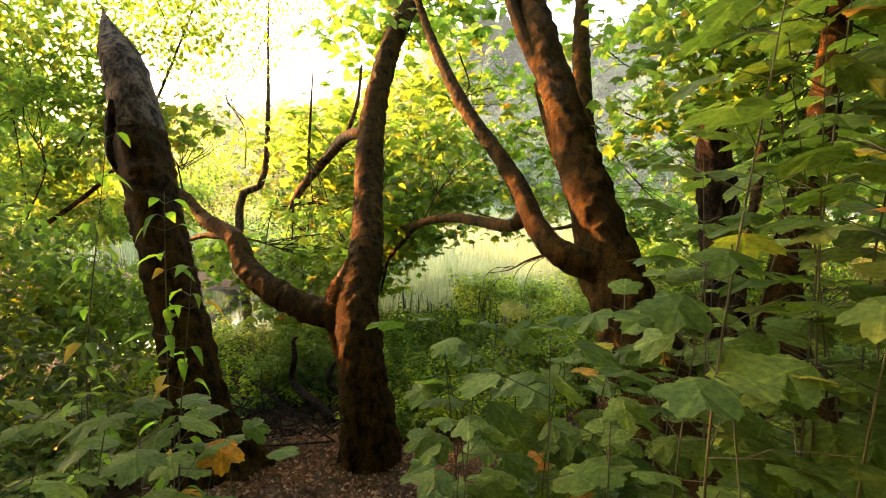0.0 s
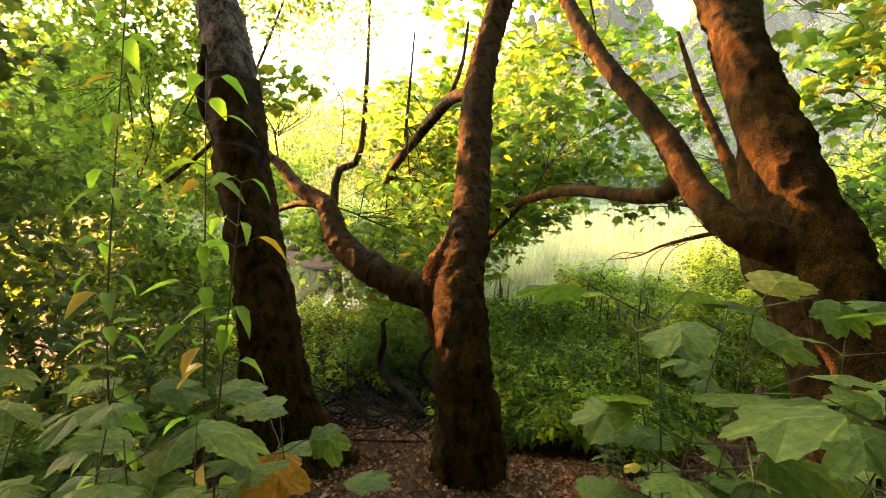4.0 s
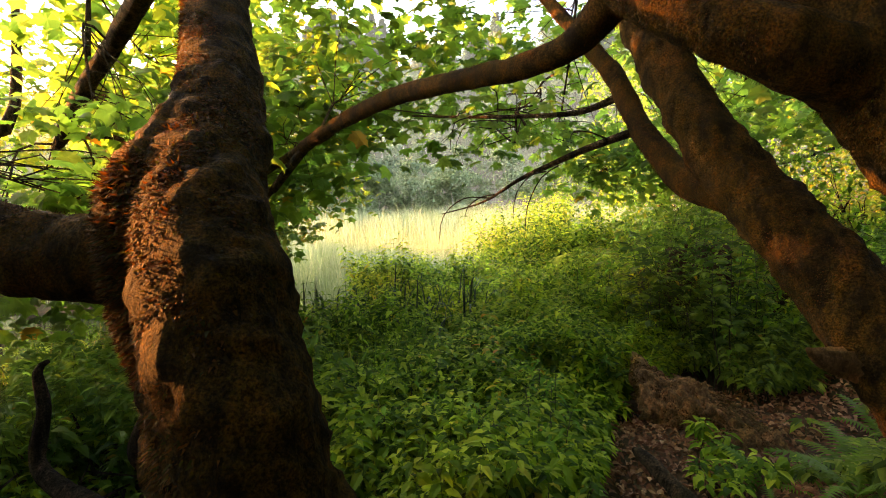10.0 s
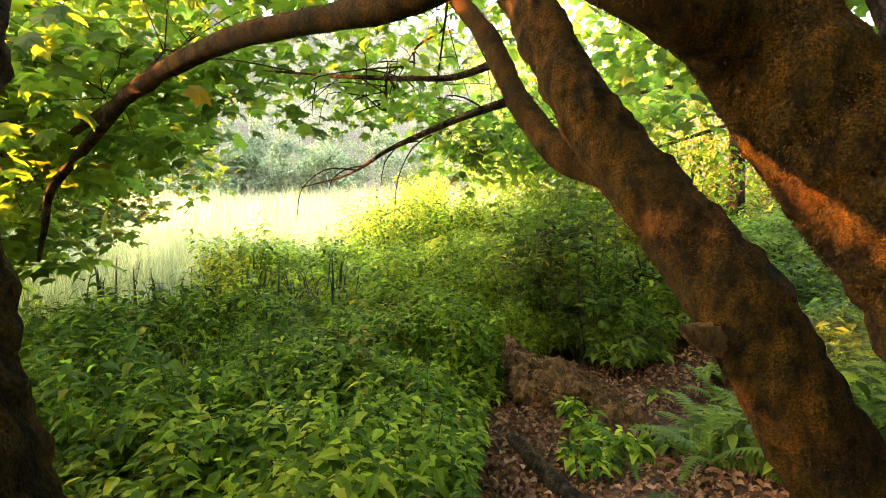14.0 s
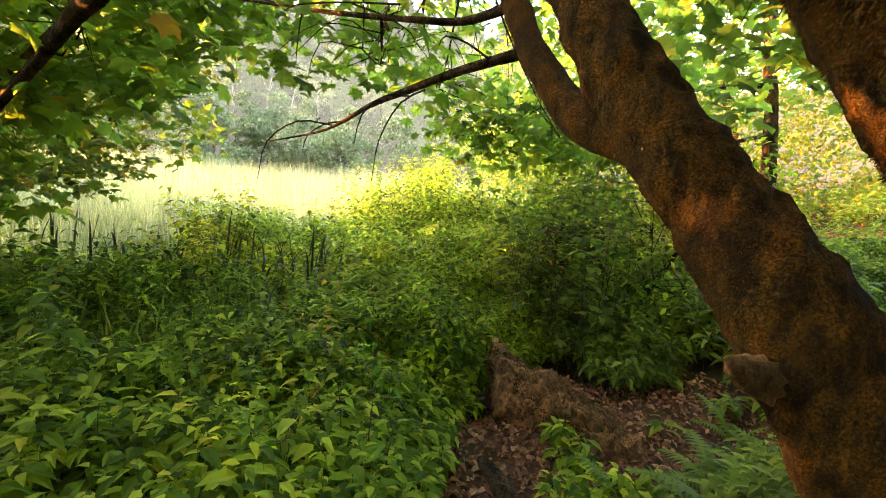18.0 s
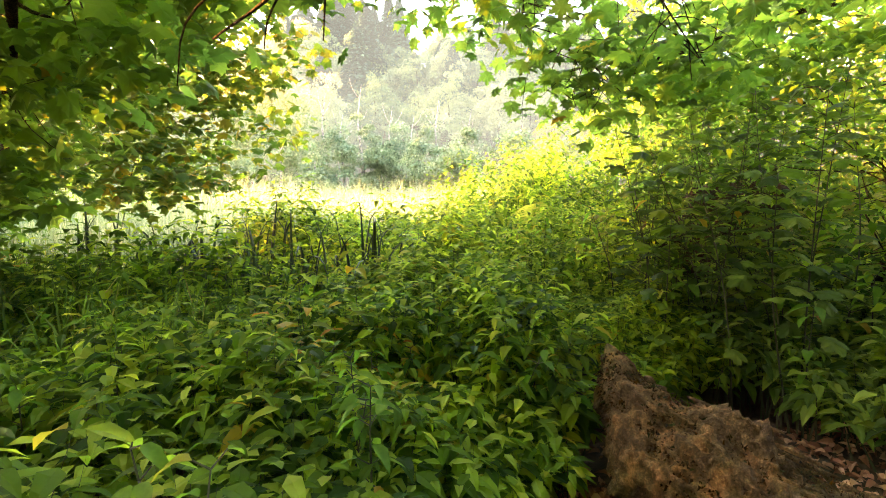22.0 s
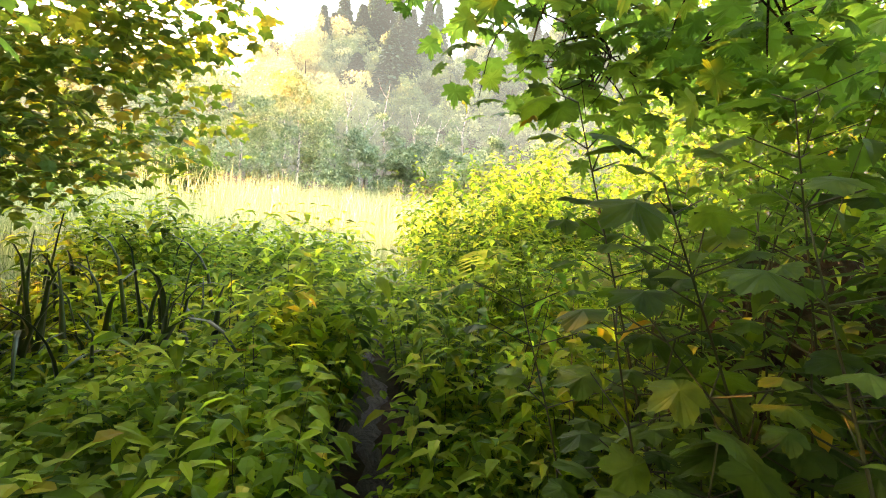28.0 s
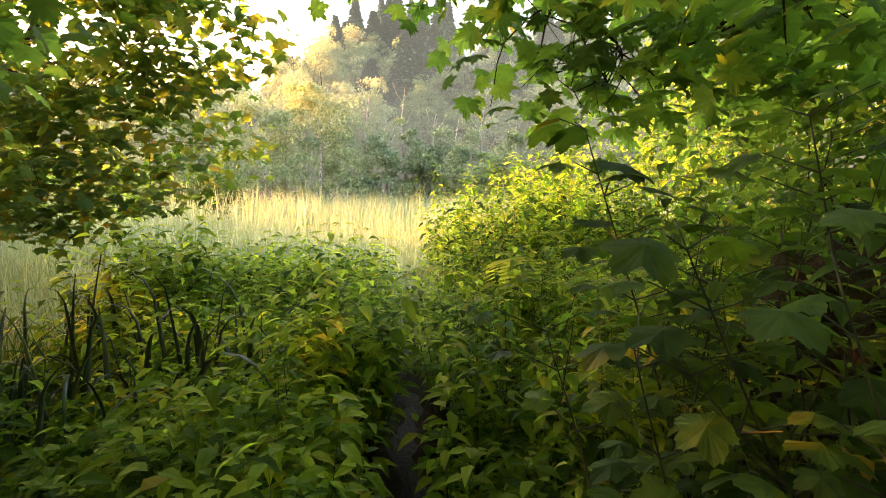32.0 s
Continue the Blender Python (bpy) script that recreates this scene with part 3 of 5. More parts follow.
crown(t, [((-3.7, 6.9, 2.35), (0.9, 0.7, 0.3), 260, 0.17), ((-4.6, 7.2, 2.6), (0.7, 0.6, 0.4), 160, 0.16)], M_GOLD, "yellowing lobed leaves at the limb's end", PALM_LO, [(-3.66, 6.78, 1.42), (-4.3, 7.2, 1.7)])

# the broken tree
t = thing("broken_tree", (-2.0, 3.85, -0.75), "dead broken trunk with a torn top and flared mossy base", "tree")
LT = [(-1.98, 3.78, -0.95, 0.4), (-2.02, 3.81, -0.74, 0.33), (-2.08, 3.85, -0.34, 0.25), (-2.17, 3.94, 0.02, 0.224), (-2.38, 4.14, 0.62, 0.213), (-2.64, 4.39, 1.29, 0.222), (-2.93, 4.72, 2.0, 0.24)]
limb(t, "trunk", LT, M_BARK, 40, 0.03, 0.12, 0.02)
limb(t, "broken_top", [(-2.9, 4.68, 1.9, 0.2), (-3.05, 4.86, 2.3, 0.215), (-3.3, 5.1, 2.8, 0.2), (-3.48, 5.26, 3.06, 0.13), (-3.62, 5.38, 3.3, 0.05), (-3.68, 5.44, 3.45, 0.01)], M_BARK_DRY, 22, 0.04, 0.12, 0.04, "barkless grey splintered wood")
limb(t, "bark_flap", [(-3.12, 4.62, 2.35, 0.02), (-3.14, 4.62, 2.1, 0.06), (-3.1, 4.56, 1.85, 0.06), (-3.04, 4.5, 1.66, 0.01)], M_BARK_DARK, 8, 0.04, 0.2)
limb(t, "root", [(-1.95, 3.85, -0.3, 0.08), (-1.78, 3.9, -0.6, 0.1), (-1.62, 3.95, -0.82, 0.08), (-1.45, 3.98, -0.98, 0.04)], M_BARK, 12, 0.05, 0.15)
moss(t, LT, 18900, 0.009, (0.5, 0.3, 0.2))

# the great leaning maple with the arched arm
t = thing("maple_tree", (1.75, 3.2, -0.8), "massive leaning maple trunk furred with reddish moss", "tree", "maples on the bank")
T4 = [(2.0, 3.0, -1.0, 0.34), (1.92, 3.12, -0.62, 0.25), (1.82, 3.33, -0.29, 0.232), (1.71, 3.52, 0.06, 0.224), (1.62, 3.69, 0.32, 0.22), (1.52, 3.87, 0.64, 0.217), (1.42, 4.12, 1.06, 0.21), (1.3, 4.5, 1.65, 0.198), (1.2, 4.9, 2.3, 0.185), (1.08, 5.3, 3.0, 0.17), (0.96, 5.7, 3.8, 0.15), (0.85, 6.1, 4.8, 0.12)]
limb(t, "trunk", T4, M_BARK, 48, 0.024, 0.13)
T4L = [(1.5, 3.98, 0.74, 0.12), (1.3, 4.02, 0.84, 0.14), (1.1, 4.07, 0.92, 0.13), (0.95, 4.18, 1.02, 0.112), (0.84, 4.47, 1.24, 0.104), (0.76, 4.78, 1.52, 0.095), (0.6, 5.06, 1.84, 0.088), (0.4, 5.3, 2.15, 0.083), (0.2, 5.6, 2.52, 0.078), (0.02, 5.95, 2.95, 0.07), (-0.21, 6.5, 3.6, 0.06), (-0.4, 7.0, 4.3, 0.04)]
limb(t, "limb", T4L, M_BARK, 28, 0.028, 0.13)
ARM = [(0.82, 4.6, 1.3, 0.09), (0.79, 4.7, 1.24, 0.085), (0.73, 4.86, 1.15, 0.068), (0.58, 5.18, 1.13, 0.062), (0.35, 5.6, 1.15, 0.06), (0.13, 6.05, 1.16, 0.058), (-0.13, 6.6, 1.1, 0.056), (-0.42, 7.3, 0.98, 0.052)]
limb(t, "arm", ARM, M_BARK, 14, 0.04, 0.14)
limb(t, "branch", [(-0.4, 7.26, 0.98, 0.045), (-0.62, 7.8, 0.9, 0.036), (-1.0, 8.6, 0.7, 0.02)], M_TWIG, 8)
limb(t, "branch", [(-0.4, 7.28, 0.98, 0.045), (-0.7, 7.6, 0.62, 0.038), (-0.92, 7.8, 0.34, 0.032), (-0.98, 7.85, 0.08, 0.024), (-1.05, 7.9, -0.2, 0.012)], M_TWIG, 8)
limb(t, "branch", [(1.2, 4.95, 2.4, 0.11), (1.0, 5.2, 2.8, 0.09), (0.8, 5.5, 3.4, 0.07), (0.65, 5.9, 4.2, 0.04)], M_BARK, 10)
moss(t, T4[:9], 70000, 0.009)
moss(t, T4L[:7], 14040, 0.008)
moss(t, ARM, 8640, 0.009, (0, -0.2, 0.6))
crown(t, [((-0.6, 8.4, 1.1), (1.2, 0.9, 0.7), 620, 0.2), ((-1.2, 8.8, 0.5), (0.8, 0.8, 0.6), 260, 0.18), ((0.2, 8.6, 1.9), (1.1, 0.9, 0.7), 420, 0.2), ((0.5, 8.3, 2.9), (1.5, 1.0, 0.9), 520, 0.2), ((-0.4, 7.6, 4.4), (1.4, 1.2, 0.7), 420, 0.2), ((1.0, 7.4, 4.9), (2.0, 1.4, 0.8), 600, 0.22)], M_MAPLE,
      "green lobed maple leaves hanging in tiers", PALM_LO, [(-0.7, 7.9, 0.9), (-1.0, 7.85, 0.2), (-0.3, 6.9, 1.05), (0.2, 6.2, 3.2), (-0.3, 6.8, 4.0), (0.9, 6.1, 4.6)])

# the slanting maple that is ducked under
t = thing("maple_tree", (1.9, 3.55, -0.95), "slender leaning maple trunk covered in dark moss", "tree", "maples on the bank")
T3 = [(1.94, 3.66, -1.15, 0.28), (1.87, 3.74, -0.85, 0.205), (1.79, 3.86, -0.58, 0.185), (1.71, 3.98, -0.32, 0.18), (1.65, 4.12, -0.08, 0.178), (1.62, 4.36, 0.2, 0.17), (1.59, 4.61, 0.46, 0.155), (1.55, 4.87, 0.81, 0.145), (1.56, 5.12, 1.18, 0.14), (1.6, 5.4, 1.6, 0.136), (1.66, 5.75, 2.2, 0.13), (1.75, 6.3, 3.2, 0.11), (1.9, 6.9, 4.4, 0.08)]
limb(t, "trunk", T3, M_BARK, 44, 0.024, 0.13)
T3S = [(1.63, 4.4, 0.2, 0.08), (1.58, 4.66, 0.4, 0.082), (1.52, 4.9, 0.5, 0.077), (1.52, 5.12, 0.68, 0.074), (1.55, 5.38, 0.95, 0.07), (1.55, 5.6, 1.28, 0.064), (1.5, 5.95, 1.66, 0.056), (1.4, 6.4, 2.2, 0.04), (1.3, 7.0, 3.0, 0.02)]
limb(t, "stem", T3S, M_BARK, 14, 0.04, 0.12)
limb(t, "branch", [(1.53, 5.34, 0.86, 0.03), (1.35, 5.6, 0.78, 0.024), (1.18, 5.85, 0.68, 0.02), (1.05, 6.02, 0.6, 0.015), (0.87, 6.25, 0.45, 0.008), (0.62, 6.54, 0.36, 0.004)], M_TWIG, 7)
limb(t, "branch", [(1.56, 5.5, 1.12, 0.03), (1.4, 5.7, 1.05, 0.022), (1.2, 5.85, 1.04, 0.018), (0.85, 6.3, 1.1, 0.013), (0.45, 6.75, 1.18, 0.006)], M_TWIG, 7)
limb(t, "broken_stub", [(1.62, 4.1, -0.27, 0.075), (1.48, 4.09, -0.24, 0.058), (1.38, 4.08, -0.21, 0.045), (1.3, 4.07, -0.18, 0.026), (1.25, 4.07, -0.15, 0.006)], M_LOG, 24, 0.012, 0.14, 0.14, "pale torn branch stub")
for q in range(9):
    u = rng.uniform(0, 1)
    a = np.array([1.5, 5.5, 1.1]) + u * np.array([-0.9, 1.1, 0.06]) if q % 2 else np.array([1.5, 5.4, 0.85]) + u * np.array([-0.6, 0.85, -0.38])
    d = np.array([rng.normal(-0.2, 0.35), rng.normal(0.1, 0.35), rng.normal(0.1, 0.12)])
    l = rng.uniform(0.05, 0.4)
    limb(t, "twig", [(*a, 0.006), (*(a + d * 0.5 + (0, 0, -0.25 * l)), 0.005), (*(a + d * 0.9 + (0, 0, -0.8 * l)), 0.004), (*(a + d + (0, 0, -1.4 * l)), 0.002)], M_TWIG, 5)
moss(t, T3[:10], 30000, 0.006)
moss(t, T3S[:7], 9720, 0.007)
crown(t, [((1.2, 7.0, 1.25), (0.9, 0.8, 0.4), 220, 0.15), ((2.2, 8.2, 1.45), (1.0, 0.7, 0.35), 170, 0.17), ((3.0, 8.5, 1.2), (1.0, 0.7, 0.45), 210, 0.18), ((3.4, 8.6, 0.75), (0.6, 0.5, 0.35), 150, 0.19), ((2.4, 7.8, 2.3), (1.6, 0.9, 0.5), 330, 0.19), ((2.9, 7.2, 3.4), (2.2, 1.5, 0.7), 240, 0.2), ((3.9, 7.7, 0.95), (0.7, 0.6, 0.45), 190, 0.17), ((4.3, 7.1, 1.7), (0.9, 0.7, 0.6), 260, 0.18)], M_MAPLE, "green lobed maple leaves on drooping twigs", PALM_MID,
      [(1.1, 6.0, 1.0), (1.6, 6.2, 1.5), (1.7, 6.2, 2.2), (3.2, 8.2, 1.1), (1.75, 6.3, 2.6), (1.8, 6.6, 3.6), (2.4, 7.2, 2.2), (2.6, 7.0, 2.6)])

# the old stems behind
t = thing("dead_maple", (2.2, 3.6, -0.7), "dark fissured dead trunk with a broken top", "tree")
limb(t, "trunk", [(2.34, 3.5, -0.95, 0.26), (2.32, 3.56, -0.4, 0.18), (2.28, 3.63, 0.1, 0.15), (2.24, 3.7, 0.6, 0.138), (2.2, 3.78, 1.1, 0.132), (2.18, 3.84, 1.6, 0.13), (2.14, 3.88, 1.95, 0.1), (2.08, 3.9, 2.08, 0.03)], M_BARK_DARK, 30, 0.03, 0.18, 0.14)
limb(t, "vine", [(2.14, 3.4, 0.3, 0.022), (2.13, 3.44, 0.55, 0.025), (2.2, 3.42, 0.85, 0.028), (2.2, 3.46, 1.1, 0.03), (2.25, 3.46, 1.4, 0.034), (2.3, 3.5, 1.9, 0.036)], M_TWIG, 10)
t = thing("maple_tree", (2.7, 3.2, -0.6), "mossy forked maple stem catching low sun", "tree", "maples on the bank")
T5 = [(2.95, 2.85, -0.9, 0.3), (2.8, 3.05, -0.35, 0.21), (2.66, 3.26, 0.0, 0.185), (2.54, 3.46, 0.37, 0.155), (2.58, 3.54, 0.87, 0.12), (2.72, 3.6, 1.47, 0.115), (2.9, 3.7, 2.4, 0.1), (3.1, 3.9, 3.6, 0.07)]
limb(t, "trunk", T5, M_BARK, 20, 0.05, 0.1)
moss(t, T5[:6], 12000, 0.012)
limb(t, "stem", [(3.3, 3.3, -0.7, 0.2), (3.55, 3.5, 0.1, 0.17), (3.74, 3.53, 0.55, 0.165), (3.91, 3.42, 1.09, 0.16), (4.1, 3.31, 1.63, 0.15), (4.6, 3.2, 3.0, 0.11)], M_BARK, 16)
crown(t, [((2.7, 5.4, 2.3), (0.9, 0.8, 0.6), 330, 0.17), ((3.6, 5.2, 1.6), (0.9, 0.8, 0.7), 330, 0.17), ((4.6, 4.6, 2.0), (1.2, 1.2, 0.9), 400, 0.18), ((3.2, 4.4, 3.4), (1.8, 1.6, 0.7), 600, 0.2), ((4.6, 6.2, 2.8), (1.8, 1.3, 0.8), 200, 0.2), ((3.6, 5.6, 3.3), (1.8, 1.0, 0.9), 620, 0.18), ((2.4, 4.4, 3.2), (1.0, 0.8, 0.5), 260, 0.16), ((3.6, 4.8, 2.6), (1.3, 0.8, 0.8), 520, 0.17)], M_MAPLE, "green lobed maple leaves in shade", PALM_LO, [(3.1, 3.9, 2.6), (3.1, 3.9, 3.0), (3.0, 3.8, 2.8), (2.75, 3.9, 1.8), (3.0, 3.8, 1.9), (4.2, 3.4, 1.8), (3.1, 3.9, 3.2), (4.5, 3.4, 2.8)])

# the young maple up the bank
zb = ground_z(8.5, 7.5)
t = thing("young_maple", (8.5, 7.5, zb), "young maple with a straight thin dark trunk", "tree")
limb(t, "trunk", [(8.5, 7.5, zb - 0.1, 0.18), (8.52, 7.51, zb + 0.35, 0.15), (8.6, 7.57, 0.83, 0.12), (8.58, 7.7, 1.98, 0.1), (8.49, 7.84, 2.9, 0.09), (8.5, 8.0, 4.6, 0.05)], M_TWIG, 14)
limb(t, "branch", [(8.55, 7.75, 2.3, 0.05), (7.13, 8.15, 2.02, 0.037), (5.51, 8.53, 1.59, 0.027), (3.93, 8.63, 0.93, 0.012)], M_TWIG, 7)
limb(t, "branch", [(8.55, 7.65, 1.5, 0.036), (7.11, 8.06, 1.07, 0.026), (5.78, 8.52, 0.72, 0.012)], M_TWIG, 7)
crown(t, [((4.6, 8.5, 1.1), (0.9, 0.6, 0.5), 330, 0.18), ((5.6, 8.6, 1.4), (1.0, 0.8, 0.6), 380, 0.19), ((6.6, 8.4, 1.7), (1.1, 0.9, 0.6), 380, 0.19), ((8.2, 8.6, 2.4), (1.6, 1.4, 0.9), 500, 0.2), ((6.8, 9.2, 3.0), (2.6, 1.6, 0.8), 600, 0.2)], M_MAPLE, "fresh green lobed leaves on long level branches", PALM_LO, [(4.3, 8.6, 1.1), (5.51, 8.53, 1.59), (6.5, 8.3, 1.9), (8.5, 7.8, 2.5), (8.5, 7.9, 3.4)])


# ---------------------------------------------------------------- the trees beyond the water and to the left
def side_tree(place, height, sprays, mat, label, leaf=None, trunk_r=0.12, lean=(0, 0)):
    x, y = place
    z0 = ground_z(x, y)
    t = thing("tree", (x, y, z0), label, "tree")
    hi = max(sprays, key=lambda s: s[0][2])[0]
    lo = min(sprays, key=lambda s: s[0][2])[0]
    N = [(x, y, z0 - 0.1, trunk_r * 1.3), ((x * 2 + lo[0]) / 3, (y * 2 + lo[1]) / 3, (z0 + lo[2]) / 2, trunk_r), ((x + hi[0]) / 2 + 0.15, (y + hi[1]) / 2, (z0 + hi[2]) / 2 + 0.2, trunk_r * 0.75), (hi[0], hi[1], hi[2], trunk_r * 0.2)]
    limb(t, "trunk", N, M_TWIG, 10, 0.2)
    top = np.array(N[1][:3])
    end = np.array(N[3][:3])
    crown(t, sprays, mat, "loose sprays of leaves", leaf or LEAFLET, [top + (end - top) * rng.uniform(0, 0.8) for _ in sprays], thin=0.009)
    return t


side_tree((-7.0, 17.0), 4.6, [((-0.4, 12.2, 0.9), (1.2, 0.9, 1.1), 800, 0.17), ((-1.5, 12.2, 1.7), (1.5, 1.0, 1.4), 1100, 0.18), ((0.1, 12.0, 2.1), (1.0, 0.8, 0.9), 560, 0.17), ((-2.8, 12.6, 1.0), (1.5, 1.0, 1.2), 860, 0.18), ((-1.0, 12.4, 3.2), (2.0, 1.2, 0.9), 1300, 0.18), ((-1.2, 11.6, 0.1), (0.9, 0.7, 0.5), 600, 0.16), ((-4.2, 13.0, 2.2), (1.6, 1.2, 1.6), 1300, 0.18)], M_GOLD, "yellowing maple hanging low over the marsh edge", PALM_LO, 0.12, (1.6, -1.2))
side_tree((-6.6, 7.2), 5.0, [((-6.6, 7.0, 3.5), (2.0, 1.4, 1.4), 6500, 0.13), ((-5.2, 6.2, 3.2), (0.9, 0.8, 0.8), 2200, 0.12), ((-7.2, 6.4, 1.7), (1.6, 1.0, 0.8), 3600, 0.12), ((-4.1, 7.3, 3.9), (1.1, 0.8, 0.8), 2400, 0.11), ((-3.4, 7.6, 5.0), (1.2, 0.8, 0.7), 1800, 0.11), ((-6.0, 6.6, 4.8), (1.6, 1.0, 0.8), 2600, 0.11), ((-4.6, 6.4, 4.6), (1.0, 0.8, 0.7), 1500, 0.11)], M_MAPLE, "small-leaved tree with fine hanging twigs", LEAFLET, 0.04)
side_tree((-5.6, 5.3), 2.6, [((-5.5, 5.4, 0.5), (1.4, 1.0, 1.0), 3200, 0.15), ((-4.4, 5.9, 0.1), (1.1, 0.8, 0.7), 2000, 0.14), ((-6.4, 5.0, 1.5), (1.3, 1.0, 0.8), 2200, 0.14), ((-4.7, 6.1, -0.3), (0.9, 0.8, 0.6), 1400, 0.13), ((-5.2, 7.4, -0.5), (1.4, 0.8, 0.7), 1800, 0.13)], M_MAPLE, "leafy shrub bright with light from behind", LEAFLET, 0.05)
# deep green chosen here to put the left side's shade into the leaves
side_tree((-3.9, 3.6), 2.4, [((-3.6, 3.5, -0.1), (0.9, 0.8, 0.7), 1800, 0.12), ((-4.7, 3.6, 0.8), (1.0, 0.9, 0.9), 2000, 0.13)], M_DARK, "loose shrub of small green leaves", LEAFLET, 0.04)
side_tree((-4.6, 11.0), 6.5, [((-4.4, 10.0, 4.3), (1.2, 1.0, 1.0), 2200, 0.09), ((-3.6, 10.4, 5.4), (1.8, 1.2, 0.9), 2600, 0.09), ((-6.0, 9.6, 5.2), (1.4, 1.0, 0.7), 1800, 0.09)], M_FRESH, "thin tree with pale sparse foliage", LEAFLET, 0.09)
side_tree((-9.5, 17.5), 7.5, [((-9.5, 17.5, 2.6), (2.6, 2.0, 1.8), 5000, 0.14), ((-6.6, 17.4, 0.4), (2.4, 1.5, 1.3), 4200, 0.13), ((-14.5, 19.0, 2.0), (2.6, 2.0, 1.8), 4000, 0.14), ((-4.6, 18.5, 0.2), (2.0, 1.4, 1.3), 2600, 0.13)], M_FRESH, "bushy tree on the far bank of the pond", LEAFLET, 0.16)
side_tree((-8.5, 4.0), 6.0, [((-8.2, 4.4, 3.0), (1.8, 1.6, 1.3), 4200, 0.1), ((-7.6, 3.6, 4.8), (2.0, 1.6, 1.0), 3000, 0.1), ((-7.4, 4.8, 1.0), (1.5, 1.2, 1.0), 3200, 0.1), ((-6.6, 3.2, -0.1), (1.4, 1.2, 0.8), 2400, 0.1)], M_DARK, "dense dark leafy tree at the wood's edge", LEAFLET, 0.14)
side_tree((13.0, 10.0), 7.5, [((10.6, 9.6, 0.6), (1.8, 1.2, 1.1), 3200, 0.15), ((13.0, 8.4, 1.2), (2.0, 1.6, 1.4), 3200, 0.15), ((12.0, 10.0, 2.6), (2.2, 1.8, 1.4), 3600, 0.14), ((14.5, 9.0, 4.0), (2.4, 2.0, 1.6), 3600, 0.14), ((11.5, 11.0, 4.6), (2.2, 1.8, 1.3), 3000, 0.14)], M_GOLD, "golden green tree up the bank", LEAFLET, 0.15)
side_tree((10.5, 14.5), 8.0, [((9.5, 14.5, 1.6), (2.4, 1.8, 1.4), 4200, 0.15), ((10.5, 15.0, 4.0), (2.6, 2.0, 1.6), 4000, 0.15), ((13.5, 14.0, 3.0), (2.4, 2.0, 2.0), 3600, 0.15)], M_FRESH, "leafy tree above the marsh's edge", LEAFLET, 0.16)
side_tree((5.4, 8.8), 2.0, [((5.2, 8.6, 0.1), (0.9, 0.7, 0.8), 2200, 0.1), ((6.1, 8.2, 0.6), (0.9, 0.7, 0.8), 2200, 0.1), ((4.6, 7.9, -0.1), (0.7, 0.5, 0.5), 1300, 0.09), ((5.6, 9.6, 0.6), (0.9, 0.7, 0.7), 1800, 0.1)], M_MAPLE, "dense leafy bush on the bank", LEAFLET, 0.04)
side_tree((4.3, 6.6), 1.6, [((4.3, 6.7, 0.0), (0.6, 0.5, 0.6), 900, 0.085), ((4.9, 6.2, 0.4), (0.6, 0.5, 0.7), 1100, 0.085), ((4.0, 6.2, -0.6), (0.5, 0.4, 0.35), 600, 0.08)], M_FRESH, "leafy thicket beside the wet track", LEAFLET, 0.03)
side_tree((12.5, 5.0), 8.0, [((12.0, 5.0, 2.2), (2.2, 2.0, 1.8), 4200, 0.13), ((11.5, 4.6, 4.6), (2.4, 2.0, 1.4), 3000, 0.13), ((10.6, 3.4, 1.0), (1.6, 1.4, 1.2), 2600, 0.13)], M_DARK, "dense dark leafy tree at the top of the bank", LEAFLET, 0.15)
side_tree((8.0, 1.5), 8.0, [((7.8, 1.6, 1.6), (1.8, 1.8, 1.6), 3600, 0.12), ((8.0, 0.5, 4.0), (2.4, 2.0, 1.6), 3000, 0.12), ((6.4, 2.6, 0.2), (1.2, 1.2, 0.8), 2000, 0.11)], M_DARK, "dark unseen leafy tree added behind to block sky light", LEAFLET, 0.15)


# a tree added to block the sun except through SUN_GAPS
side_tree((-10.6, 8.0), 5.0, [((-9.8, 8.7, 2.7), (0.9, 0.9, 1.5), 2600, 0.2), ((-9.3, 9.6, 2.8), (0.9, 0.9, 1.6), 3400, 0.2), ((-8.8, 10.4, 2.8), (0.9, 0.9, 1.6), 3600, 0.2), ((-8.3, 11.2, 2.7), (0.9, 0.9, 1.4), 3000, 0.2), ((-10.6, 9.6, 2.8), (0.9, 0.9, 1.4), 2200, 0.2), ((-9.9, 11.0, 2.9), (1.0, 1.0, 1.5), 2800, 0.2), ((-8.2, 12.0, 1.0), (1.0, 1.0, 0.8), 1800, 0.2), ((-7.4, 13.2, 1.2), (0.9, 0.9, 0.9), 1600, 0.2), ((-8.6, 11.0, 0.9), (0.9, 0.9, 0.7), 1400, 0.2)], M_MAPLE, "leaf screen added over the pond to block the low sun", LEAFLET, 0.12)
# the silhouette against bright sky is put into this maple's leaf colour
side_tree((-7.4, 1.6), 5.0, [((-3.9, 3.0, 3.2), (1.2, 0.9, 0.6), 1400, 0.14), ((-3.2, 4.2, 4.0), (1.0, 0.8, 0.5), 1100, 0.14), ((-5.0, 3.6, 2.2), (1.0, 0.9, 0.7), 1400, 0.14), ((-5.2, 3.2, 3.8), (1.2, 1.0, 0.6), 1400, 0.14), ((-2.2, 3.2, 3.4), (0.9, 0.8, 0.35), 420, 0.13)], M_DARK, "overhanging maple, leaves coloured dark as a silhouette against the sky", PALM_LO, 0.035)
